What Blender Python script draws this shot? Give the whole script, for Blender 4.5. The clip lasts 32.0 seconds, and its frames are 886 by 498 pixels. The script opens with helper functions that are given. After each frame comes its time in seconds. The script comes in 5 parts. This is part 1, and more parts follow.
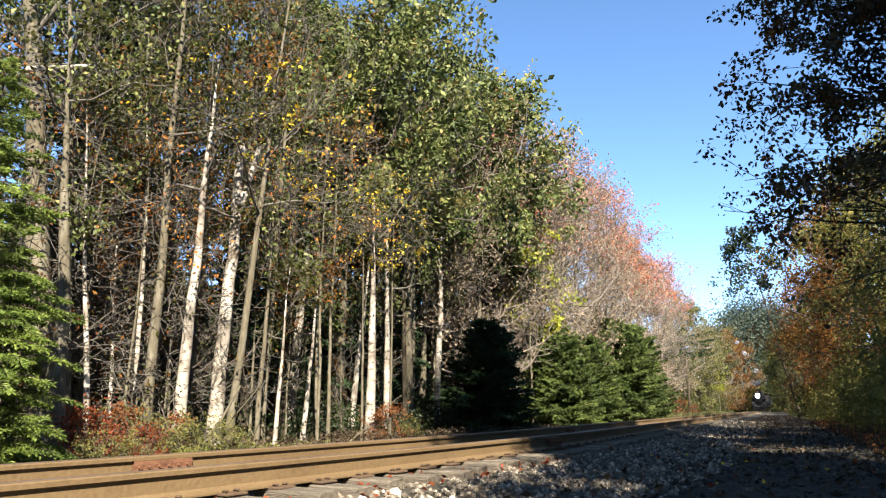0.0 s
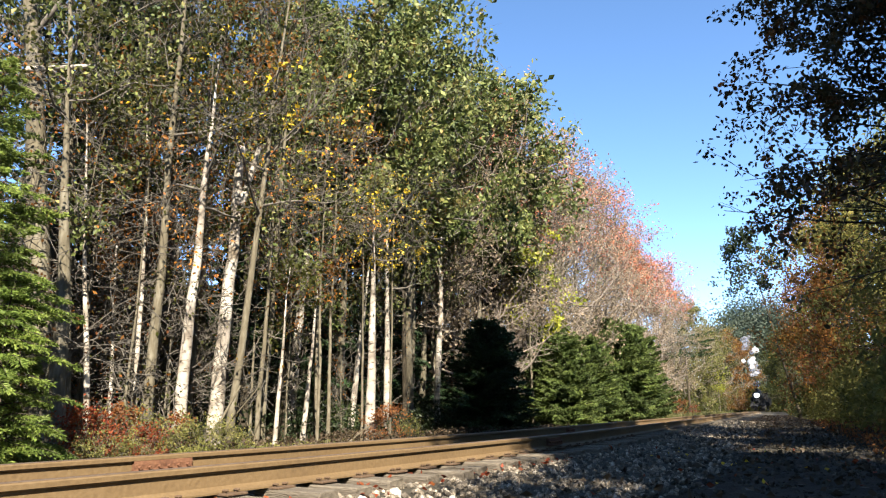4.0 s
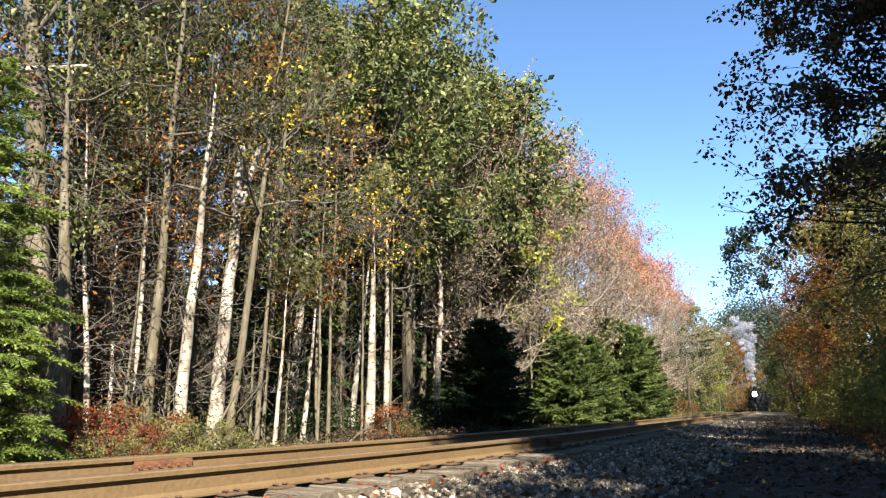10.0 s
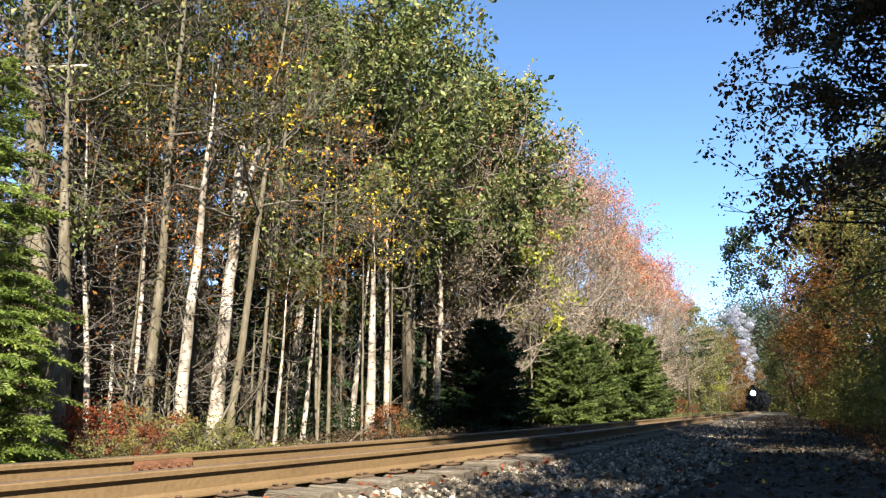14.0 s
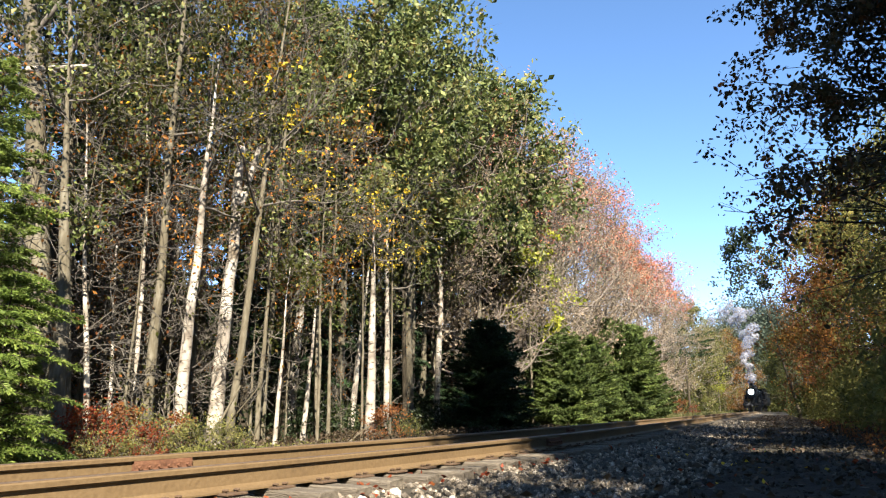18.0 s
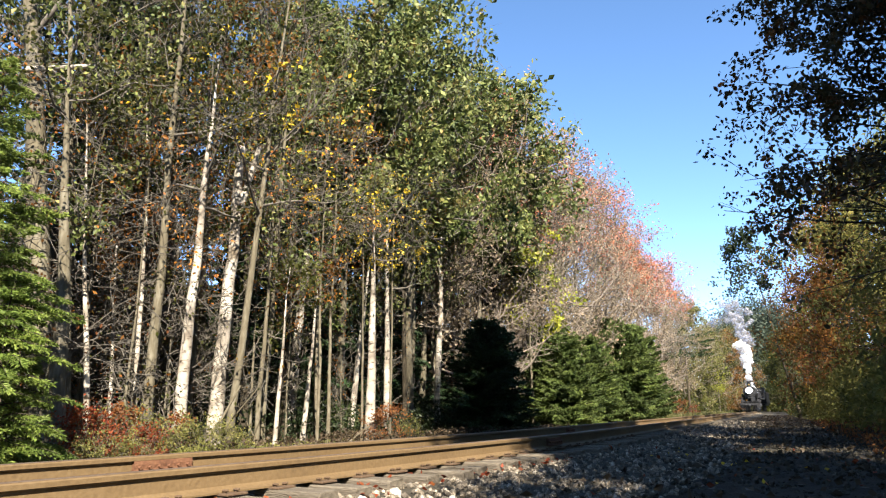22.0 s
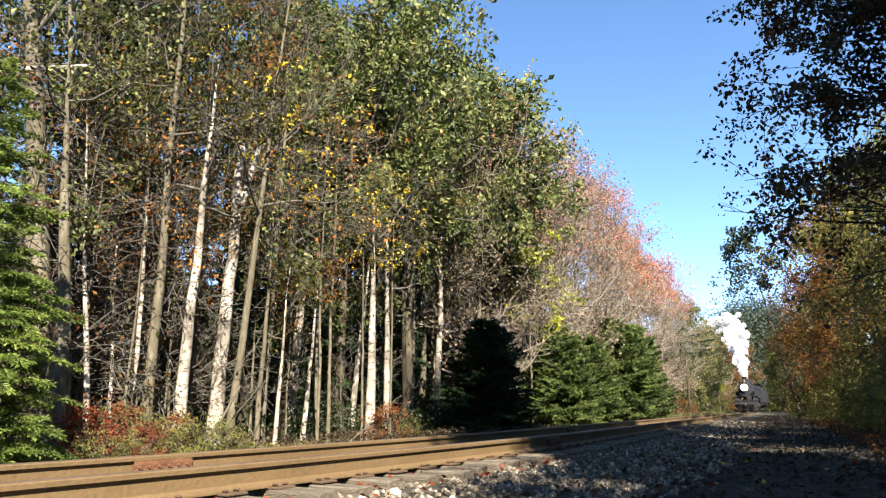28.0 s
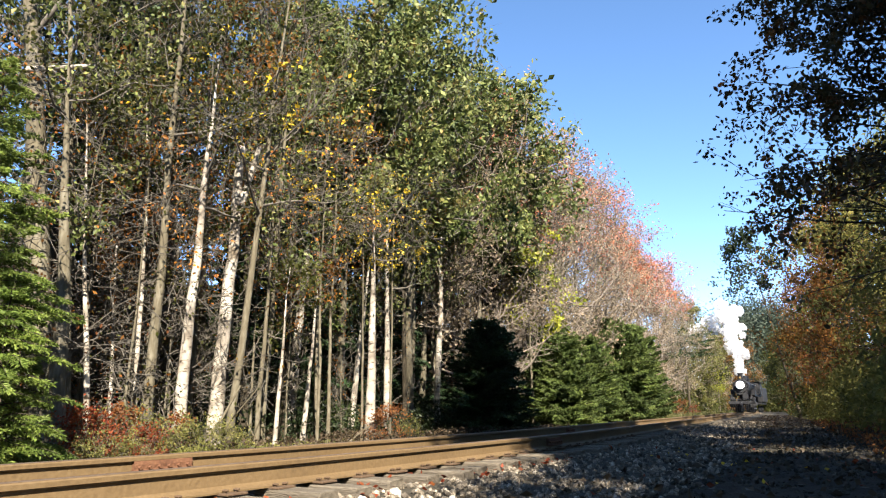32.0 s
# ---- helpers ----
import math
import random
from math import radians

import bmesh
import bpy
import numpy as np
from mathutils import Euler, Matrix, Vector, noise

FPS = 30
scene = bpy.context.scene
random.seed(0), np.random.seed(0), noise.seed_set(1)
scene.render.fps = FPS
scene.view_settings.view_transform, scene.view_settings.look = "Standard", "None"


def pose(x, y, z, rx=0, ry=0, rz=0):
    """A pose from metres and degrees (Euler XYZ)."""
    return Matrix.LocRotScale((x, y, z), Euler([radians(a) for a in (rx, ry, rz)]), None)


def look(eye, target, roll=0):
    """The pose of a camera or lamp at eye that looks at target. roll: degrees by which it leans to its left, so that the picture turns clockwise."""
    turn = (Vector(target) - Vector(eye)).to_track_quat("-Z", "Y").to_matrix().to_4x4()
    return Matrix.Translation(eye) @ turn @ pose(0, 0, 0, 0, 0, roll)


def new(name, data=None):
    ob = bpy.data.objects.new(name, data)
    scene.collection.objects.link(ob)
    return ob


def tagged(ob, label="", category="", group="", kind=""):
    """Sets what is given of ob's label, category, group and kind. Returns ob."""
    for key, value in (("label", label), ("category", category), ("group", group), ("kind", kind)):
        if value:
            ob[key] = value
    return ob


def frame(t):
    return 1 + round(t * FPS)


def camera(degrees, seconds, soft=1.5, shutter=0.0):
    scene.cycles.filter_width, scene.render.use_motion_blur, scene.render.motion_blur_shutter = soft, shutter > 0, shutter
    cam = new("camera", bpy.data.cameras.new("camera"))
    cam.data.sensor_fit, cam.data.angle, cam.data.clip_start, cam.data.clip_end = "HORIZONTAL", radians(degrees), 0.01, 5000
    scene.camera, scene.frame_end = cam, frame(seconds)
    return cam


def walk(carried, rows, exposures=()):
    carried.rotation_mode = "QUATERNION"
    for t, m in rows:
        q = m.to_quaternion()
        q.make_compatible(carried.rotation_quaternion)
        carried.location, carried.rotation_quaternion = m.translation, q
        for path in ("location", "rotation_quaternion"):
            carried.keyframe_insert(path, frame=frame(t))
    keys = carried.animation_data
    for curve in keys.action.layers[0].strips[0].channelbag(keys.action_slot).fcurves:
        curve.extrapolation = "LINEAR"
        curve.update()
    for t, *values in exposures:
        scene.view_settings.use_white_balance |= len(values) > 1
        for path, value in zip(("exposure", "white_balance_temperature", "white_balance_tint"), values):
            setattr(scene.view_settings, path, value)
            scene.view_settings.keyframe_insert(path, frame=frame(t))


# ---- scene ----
# Plan: the camera stands at the origin beside a single track. s runs along the track from the camera, a is the distance to its left.
FOV = 66.32
HEADING = radians(25.606)      # the track's way, from +y towards +x
TRACK_A = 3.816                # centre line of the track, left of the camera
BEND_END, BEND = 14.0, 0.010848  # the near stretch curves
RAIL_TOP = 0.21
EYE = (0.0, 0.0, RAIL_TOP + 0.353)
SIN, COS = math.sin(HEADING), math.cos(HEADING)

cam = camera(FOV, 32.0, soft=1.2)
tilt = radians(13.5)
stand = look(EYE, (0.0, math.cos(tilt), EYE[2] + math.sin(tilt)), -0.47)
walk(cam, [(0.0, stand), (32.0, stand)], exposures=((0.0, 2.3), (32.0, 2.3)))

# ---- light ----
SUN_AZ = radians(167.0)        # clockwise from +y: behind the camera, to its right
SUN_EL = radians(38.0)
world = bpy.data.worlds.new("world")
scene.world = world
world.use_nodes = True
wn = world.node_tree.nodes
sky = wn.new("ShaderNodeTexSky")
sky.sky_type, sky.sun_disc = "NISHITA", False
sky.sun_elevation, sky.sun_rotation = SUN_EL, SUN_AZ
sky.air_density, sky.dust_density, sky.ozone_density = 0.55, 0.0, 1.0
wn["Background"].inputs["Strength"].default_value = 0.089
deeper = wn.new("ShaderNodeHueSaturation")
deeper.inputs["Saturation"].default_value, deeper.inputs["Hue"].default_value = 1.10, 0.497
world.node_tree.links.new(sky.outputs[0], deeper.inputs["Color"])
world.node_tree.links.new(deeper.outputs[0], wn["Background"].inputs["Color"])
sun = new("sun", bpy.data.lights.new("sun", "SUN"))
sun.data.energy, sun.data.angle, sun.data.color = 5.0, radians(0.53), (1.0, 0.91, 0.77)
to_sun = Vector((math.sin(SUN_AZ) * math.cos(SUN_EL), math.cos(SUN_AZ) * math.cos(SUN_EL), math.sin(SUN_EL)))
sun.matrix_world = look(to_sun * 80, (0, 0, 0))


# ---- small tools ----
def plan(s, a, z=0.0):
    """A point s metres along the track's straight part and a metres left of the camera."""
    return Vector((s * SIN - a * COS, s * COS + a * SIN, z))


def centre(s):
    """The track's centre line at s, and its heading there."""
    if s >= BEND_END:
        return plan(s, TRACK_A), HEADING
    p, n = plan(BEND_END, TRACK_A), 24
    low = max(s, -6.0)
    ds, h = (low - BEND_END) / n, HEADING
    for i in range(n):
        h = HEADING + BEND * (BEND_END - (BEND_END + ds * (i + 0.5)))
        p = p + Vector((math.sin(h), math.cos(h), 0)) * ds
    h = HEADING + BEND * (BEND_END - low)
    return p + Vector((math.sin(h), math.cos(h), 0)) * (s - low), h


def mesh_of(name, verts, faces, smooth=False):
    """A mesh from arrays; all faces have the same number of corners."""
    me = bpy.data.meshes.new(name)
    verts, faces = np.asarray(verts, dtype=np.float32), np.asarray(faces, dtype=np.int32)
    me.vertices.add(len(verts))
    me.vertices.foreach_set("co", verts.ravel())
    me.loops.add(faces.size)
    me.loops.foreach_set("vertex_index", faces.ravel())
    me.polygons.add(len(faces))
    me.polygons.foreach_set("loop_start", np.arange(0, faces.size, faces.shape[1], dtype=np.int32))
    me.polygons.foreach_set("use_smooth", np.full(len(faces), smooth))
    me.update(calc_edges=True)
    return me


def part(name, data, material, parent, label="", kind=""):
    """Links a mesh (or a bmesh) as one object under a thing or part."""
    if isinstance(data, bmesh.types.BMesh):
        me = bpy.data.meshes.new(name)
        data.to_mesh(me)
        data.free()
        data = me
    if material and not data.materials:
        data.materials.append(material)
    ob = new(name, data)
    ob.parent = parent
    return tagged(ob, label, kind=kind)


def thing(name, at, label, category, group="", kind="", turn=0.0):
    ob = new(name)
    ob.empty_display_size = 0.2
    ob.location, ob.rotation_euler = at, (0, 0, turn)
    return tagged(ob, label, category, group, kind)


def box(bm, size, at, bevel=0.0, turn=None):
    """Adds a box to bm, with bevelled edges where asked."""
    made = bmesh.ops.create_cube(bm, size=1.0)["verts"]
    bmesh.ops.scale(bm, vec=size, verts=made)
    if bevel:
        edges = list({e for v in made for e in v.link_edges})
        out = bmesh.ops.bevel(bm, geom=edges, offset=bevel, segments=1, affect="EDGES", profile=0.5)
        made = list({v for f in out["faces"] for v in f.verts} | {v for v in made if v.is_valid})
    if turn is not None:
        bmesh.ops.rotate(bm, verts=made, matrix=turn)
    bmesh.ops.translate(bm, vec=at, verts=made)
    return made


def drum(bm, r1, r2, length, at, axis="X", sides=20, bevel=0.0):
    """Adds a capped cone or cylinder along an axis, centred at a place."""
    made = bmesh.ops.create_cone(bm, cap_ends=True, segments=sides, radius1=r1, radius2=r2, depth=length)["verts"]
    if bevel:
        edges = list({e for v in made for e in v.link_edges if len(e.link_faces) == 2 and max(len(f.verts) for f in e.link_faces) > 4})
        out = bmesh.ops.bevel(bm, geom=edges, offset=bevel, segments=2, affect="EDGES", profile=0.5)
        made = list({v for f in out["faces"] for v in f.verts} | {v for v in made if v.is_valid})
    if axis == "X":
        bmesh.ops.rotate(bm, verts=made, matrix=Matrix.Rotation(radians(90), 3, "Y"))
    elif axis == "Y":
        bmesh.ops.rotate(bm, verts=made, matrix=Matrix.Rotation(radians(-90), 3, "X"))
    bmesh.ops.translate(bm, vec=at, verts=made)
    return made


def unit(v):
    return v / (np.linalg.norm(v, axis=-1, keepdims=True) + 1e-9)


class Pile:
    """Collects tubes as quads for one mesh."""

    def __init__(self):
        self.v, self.f, self.n = [], [], 0

    def tube(self, pts, rad, sides=4):
        pts, rad = np.asarray(pts, float), np.asarray(rad, float)
        tan = unit(np.gradient(pts, axis=0))
        ref = np.where(np.abs(tan[:, 2:3]) > 0.8, np.array([[1.0, 0, 0]]), np.array([[0, 0, 1.0]]))
        ref = np.broadcast_to(ref[len(ref) // 2], tan.shape)
        u = unit(np.cross(tan, ref))
        w = np.cross(tan, u)
        ang = np.arange(sides) * 2 * np.pi / sides
        ring = pts[:, None] + rad[:, None, None] * (u[:, None] * np.cos(ang)[None, :, None] + w[:, None] * np.sin(ang)[None, :, None])
        k = len(pts)
        i, j = np.meshgrid(np.arange(k - 1), np.arange(sides), indexing="ij")
        a, b = i * sides + j, i * sides + (j + 1) % sides
        self.f.append((np.stack([a, b, b + sides, a + sides], -1).reshape(-1, 4)) + self.n)
        self.v.append(ring.reshape(-1, 3))
        self.n += k * sides

    def mesh(self, name, smooth=True):
        return mesh_of(name, np.concatenate(self.v), np.concatenate(self.f), smooth)


# ---- materials ----
def material(name, rough=0.8, metal=0.0, spec=0.3):
    m = bpy.data.materials.new(name)
    m.use_nodes = True
    b = m.node_tree.nodes["Principled BSDF"]
    b.inputs["Roughness"].default_value, b.inputs["Metallic"].default_value = rough, metal
    b.inputs["Specular IOR Level"].default_value = spec
    return m, m.node_tree.nodes, m.node_tree.links, b


def ramp(nodes, stops):
    r = nodes.new("ShaderNodeValToRGB")
    e = r.color_ramp.elements
    while len(e) < len(stops):
        e.new(0.5)
    for i, (p, c) in enumerate(stops):
        e[i].position, e[i].color = p, (*c, 1)
    return r


def noise_of(nodes, links, scale, detail=4.0, stretch=None, coords="Object"):
    n = nodes.new("ShaderNodeTexNoise")
    n.inputs["Scale"].default_value, n.inputs["Detail"].default_value = scale, detail
    t = nodes.new("ShaderNodeTexCoord")
    if stretch:
        m = nodes.new("ShaderNodeMapping")
        m.inputs["Scale"].default_value = stretch
        links.new(t.outputs[coords], m.inputs["Vector"])
        links.new(m.outputs[0], n.inputs["Vector"])
    else:
        links.new(t.outputs[coords], n.inputs["Vector"])
    return n


def mix(nodes, links, kind, fac, a, b):
    m = nodes.new("ShaderNodeMix")
    m.data_type, m.blend_type = "RGBA", kind
    for sock, val in ((m.inputs[0], fac), (m.inputs[6], a), (m.inputs[7], b)):
        if isinstance(val, bpy.types.NodeSocket):
            links.new(val, sock)
        else:
            sock.default_value = val if isinstance(val, float) else (*val, 1)
    return m.outputs[2]


def bump(nodes, links, b, height, strength=0.4, distance=0.02):
    n = nodes.new("ShaderNodeBump")
    n.inputs["Strength"].default_value, n.inputs["Distance"].default_value = strength, distance
    links.new(height, n.inputs["Height"])
    links.new(n.outputs[0], b.inputs["Normal"])


def surface(name, dark, mid, light, scale, fine, rough=0.85, metal=0.0, spec=0.25, bumps=0.4, stretch=None, varied=0.0, coords="Object", share_=0.42):
    """A worn surface: two scales of noise between three colours, fine relief, and a change from piece to piece."""
    m, n, l, b = material(name, rough, metal, spec)
    big = noise_of(n, l, scale, 4, stretch, coords)
    small = noise_of(n, l, fine, 6, stretch, coords)
    r = ramp(n, [(p, tuple(share_ * v for v in c)) for p, c in ((0.32, dark), (0.5, mid), (0.7, light))])
    half = mix(n, l, "MIX", 0.5, big.outputs["Color"], small.outputs["Color"])
    grey = n.new("ShaderNodeRGBToBW")
    l.new(half, grey.inputs[0])
    l.new(grey.outputs[0], r.inputs[0])
    colour = r.outputs[0]
    if varied:
        g = n.new("ShaderNodeNewGeometry")
        v = ramp(n, ((0.0, (1 - varied,) * 3), (1.0, (1 + varied,) * 3)))
        l.new(g.outputs["Random Per Island"], v.inputs[0])
        colour = mix(n, l, "MULTIPLY", 1.0, colour, v.outputs[0])
    l.new(colour, b.inputs["Base Color"])
    bump(n, l, b, small.outputs["Fac"], bumps)
    return m


def leaf(name, stops, through_light=0.35, rough=0.55, share_=0.40):
    """Foliage: the tone changes from bough to bough and from leaf to leaf; some light passes through."""
    m, n, l, b = material(name, rough, 0.0, 0.25)
    g = n.new("ShaderNodeNewGeometry")
    r = ramp(n, [(p, tuple(share_ * v for v in c)) for p, c in stops])
    bough = noise_of(n, l, 0.75, 2)
    spread = n.new("ShaderNodeMapRange")
    spread.inputs["From Min"].default_value, spread.inputs["From Max"].default_value = 0.3, 0.7
    l.new(bough.outputs["Fac"], spread.inputs["Value"])
    share = n.new("ShaderNodeMix")
    share.inputs[0].default_value = 0.42
    l.new(spread.outputs[0], share.inputs[2])
    l.new(g.outputs["Random Per Island"], share.inputs[3])
    l.new(share.outputs[0], r.inputs[0])
    patch = noise_of(n, l, 1.7, 2)
    tone = ramp(n, ((0.32, (0.5, 0.5, 0.5)), (0.68, (1.25, 1.25, 1.25))))
    l.new(patch.outputs["Fac"], tone.inputs[0])
    colour = mix(n, l, "MULTIPLY", 1.0, r.outputs[0], tone.outputs[0])
    l.new(colour, b.inputs["Base Color"])
    t = n.new("ShaderNodeBsdfTranslucent")
    l.new(colour, t.inputs["Color"])
    s = n.new("ShaderNodeMixShader")
    s.inputs[0].default_value = through_light
    l.new(b.outputs[0], s.inputs[1])
    l.new(t.outputs[0], s.inputs[2])
    l.new(s.outputs[0], n["Material Output"].inputs["Surface"])
    return m


def birch_bark():
    m, n, l, b = material("pale_bark", 0.75, 0.0, 0.2)
    body = noise_of(n, l, 3.0, 4)
    base = ramp(n, ((0.3, (0.12, 0.10, 0.08)), (0.5, (0.27, 0.24, 0.20)), (0.7, (0.43, 0.40, 0.345))))
    l.new(body.outputs["Fac"], base.inputs[0])
    marks = noise_of(n, l, 6.5, 5, (1.0, 1.0, 2.4))
    cut = ramp(n, ((0.57, (1, 1, 1)), (0.68, (0.20, 0.17, 0.14))))
    l.new(marks.outputs["Fac"], cut.inputs[0])
    spots = noise_of(n, l, 2.2, 2)
    dirt = ramp(n, ((0.45, (1, 1, 1)), (0.75, (0.5, 0.45, 0.38))))
    l.new(spots.outputs["Fac"], dirt.inputs[0])
    c = mix(n, l, "MULTIPLY", 1.0, base.outputs[0], cut.outputs[0])
    c = mix(n, l, "MULTIPLY", 1.0, c, dirt.outputs[0])
    l.new(c, b.inputs["Base Color"])
    bump(n, l, b, marks.outputs["Fac"], 0.5)
    return m


BARK_PALE = birch_bark()
BARK_GREY = surface("grey_bark", (0.075, 0.062, 0.041), (0.175, 0.15, 0.0984), (0.34, 0.31, 0.24), 4.0, 22.0, 0.9, bumps=0.8, stretch=(1, 1, 0.3), share_=0.5)
BARK_DARK = surface("dark_bark", (0.035, 0.028, 0.018), (0.085, 0.068, 0.0426), (0.16, 0.13, 0.082), 4.0, 25.0, 0.9, bumps=0.8, stretch=(1, 1, 0.3))
TWIG = surface("bare_twigs", (0.11, 0.095, 0.078), (0.25, 0.22, 0.18), (0.46, 0.42, 0.35), 1.2, 8.0, 0.85, bumps=0.1, share_=0.33)
TWIG_ROSE = surface("rosy_twigs", (0.17, 0.135, 0.11), (0.30, 0.25, 0.205), (0.42, 0.36, 0.30), 0.7, 6.0, 0.85, bumps=0.1, share_=0.62)
LEAF_GREEN = leaf("green_gold_leaves", ((0.0, (0.05, 0.09, 0.018)), (0.4, (0.16, 0.205, 0.052)), (0.68, (0.33, 0.365, 0.115)), (0.82, (0.44, 0.37, 0.12)), (1.0, (0.46, 0.20, 0.05))), 0.28, share_=0.47)
# deep green, lowered further: the wood's inner gloom is put into this colour
LEAF_DEEP_GLOOM = leaf("deep_green_gloom_leaves", ((0.0, (0.013, 0.026, 0.008)), (0.6, (0.042, 0.068, 0.016)), (1.0, (0.11, 0.13, 0.03))), 0.25)
LEAF_HEDGE = leaf("hedge_leaves", ((0.0, (0.11, 0.11, 0.028)), (0.4, (0.28, 0.27, 0.065)), (0.75, (0.42, 0.38, 0.10)), (1.0, (0.58, 0.43, 0.13))), 0.6, share_=0.52)
LEAF_YELLOW = leaf("yellow_leaves", ((0.0, (0.36, 0.28, 0.03)), (0.6, (0.66, 0.46, 0.03)), (1.0, (0.80, 0.62, 0.10))), share_=0.85)
LEAF_LIME = leaf("lime_leaves", ((0.0, (0.16, 0.20, 0.02)), (0.6, (0.36, 0.38, 0.035)), (1.0, (0.55, 0.50, 0.07))), share_=0.7)
LEAF_PINK = leaf("rose_red_leaves", ((0.0, (0.55, 0.16, 0.09)), (0.5, (0.82, 0.25, 0.14)), (1.0, (0.86, 0.42, 0.24))), share_=0.62)
LEAF_ORANGE = leaf("orange_brown_leaves", ((0.0, (0.05, 0.028, 0.012)), (0.35, (0.22, 0.10, 0.026)), (0.6, (0.44, 0.18, 0.032)), (0.8, (0.26, 0.19, 0.04)), (1.0, (0.76, 0.44, 0.07))), 0.58, share_=0.6)
LEAF_RUSSET = leaf("russet_leaves", ((0.0, (0.12, 0.04, 0.02)), (0.5, (0.30, 0.11, 0.035)), (1.0, (0.48, 0.25, 0.07))), 0.55, share_=0.7)
LEAF_EMBER = leaf("copper_leaves", ((0.0, (0.30, 0.09, 0.03)), (0.5, (0.58, 0.21, 0.04)), (1.0, (0.78, 0.46, 0.07))), 0.4, share_=0.7)
# bluer than the near leaves: the haze of distance is in the colour
LEAF_FAR = leaf("hazy_green_leaves", ((0.0, (0.06, 0.085, 0.06)), (0.5, (0.10, 0.135, 0.095)), (1.0, (0.17, 0.20, 0.14))), 0.3, share_=0.6)
LEAF_OLIVE = leaf("olive_leaves", ((0.0, (0.05, 0.06, 0.015)), (0.5, (0.13, 0.145, 0.03)), (0.8, (0.24, 0.23, 0.05)), (1.0, (0.38, 0.24, 0.06))), 0.55)
LEAF_MAROON = leaf("maroon_green_leaves", ((0.0, (0.03, 0.028, 0.012)), (0.55, (0.075, 0.06, 0.02)), (0.78, (0.17, 0.065, 0.022)), (0.9, (0.36, 0.15, 0.04)), (1.0, (0.66, 0.36, 0.09))), 0.3, share_=0.8)
NEEDLE = leaf("fresh_needles", ((0.0, (0.075, 0.125, 0.025)), (0.5, (0.20, 0.28, 0.055)), (1.0, (0.38, 0.44, 0.10))), 0.45, share_=0.72)
# darker than the other needles: shade on these trees is in the colour
NEEDLE_DARK_SHADED = leaf("dark_shaded_needles", ((0.0, (0.012, 0.03, 0.012)), (0.5, (0.03, 0.062, 0.02)), (1.0, (0.06, 0.10, 0.03))), 0.2, share_=0.75)
NEEDLE_MID = leaf("green_needles", ((0.0, (0.03, 0.055, 0.02)), (0.5, (0.075, 0.115, 0.035)), (1.0, (0.15, 0.19, 0.06))), 0.3)
NEEDLE_YOUNG = leaf("spruce_needles", ((0.0, (0.05, 0.085, 0.025)), (0.5, (0.15, 0.21, 0.055)), (1.0, (0.33, 0.40, 0.11))), 0.4, share_=0.6)
LEAF_TAN = leaf("tan_leaves", ((0.0, (0.20, 0.15, 0.09)), (0.4, (0.36, 0.28, 0.18)), (0.75, (0.46, 0.36, 0.24)), (1.0, (0.50, 0.27, 0.18))), 0.4, share_=0.62)
LEAF_SCRUB = leaf("scrub_leaves", ((0.0, (0.10, 0.12, 0.03)), (0.35, (0.26, 0.28, 0.06)), (0.65, (0.44, 0.40, 0.12)), (1.0, (0.56, 0.48, 0.22))))
LEAF_RED = leaf("red_scrub_leaves", ((0.0, (0.20, 0.04, 0.02)), (0.5, (0.46, 0.09, 0.03)), (1.0, (0.56, 0.22, 0.06))))
LEAF_DRY = leaf("dry_brush", ((0.0, (0.045, 0.03, 0.017)), (0.5, (0.115, 0.08, 0.043)), (1.0, (0.23, 0.16, 0.09))), 0.15)
GRASS = leaf("pale_grass", ((0.0, (0.11, 0.13, 0.035)), (0.5, (0.24, 0.24, 0.075)), (1.0, (0.38, 0.34, 0.15))))
SOIL = surface("leaf_litter_soil", (0.025, 0.019, 0.013), (0.065, 0.047, 0.03), (0.14, 0.10, 0.065), 0.6, 9.0, 0.95, bumps=0.7)
BED = surface("ballast_dust", (0.035, 0.03, 0.0213), (0.085, 0.073, 0.0517), (0.17, 0.15, 0.107), 1.2, 26.0, 0.95, bumps=1.0)
# brown dirt made darker: the shade over the path is in its colour
DIRT = surface("shaded_cinder_dirt", (0.016, 0.013, 0.00902), (0.036, 0.030, 0.0205), (0.085, 0.07, 0.0451), 1.3, 24.0, 0.95, bumps=1.0)
# darker counterpart of the ballast stone, with the path's shade in the colour
CINDER = surface("shaded_cinder_stone", (0.03, 0.026, 0.0189), (0.075, 0.066, 0.0476), (0.17, 0.15, 0.107), 5.0, 40.0, 0.9, bumps=0.3, varied=0.6)
STONE = surface("ballast_stone", (0.04, 0.032, 0.023), (0.115, 0.094, 0.069), (0.52, 0.46, 0.37), 9.0, 60.0, 0.85, bumps=0.3, varied=0.7, share_=0.85)
# paler copy of the ballast stone: sunlight is put into its colour
STONE_SUNLIT, _n, _l, _b = material("sunlit_ballast_stone", 0.85)
_o = _n.new("ShaderNodeObjectInfo")
_r = ramp(_n, ((0.0, (0.055, 0.045, 0.035)), (0.45, (0.15, 0.125, 0.095)), (0.75, (0.42, 0.38, 0.32)), (1.0, (0.68, 0.64, 0.56))))
_l.new(_o.outputs["Random"], _r.inputs[0])
_g = noise_of(_n, _l, 2.5, 5)
_t = ramp(_n, ((0.3, (0.6, 0.6, 0.6)), (0.7, (1.1, 1.1, 1.1))))
_l.new(_g.outputs["Fac"], _t.inputs[0])
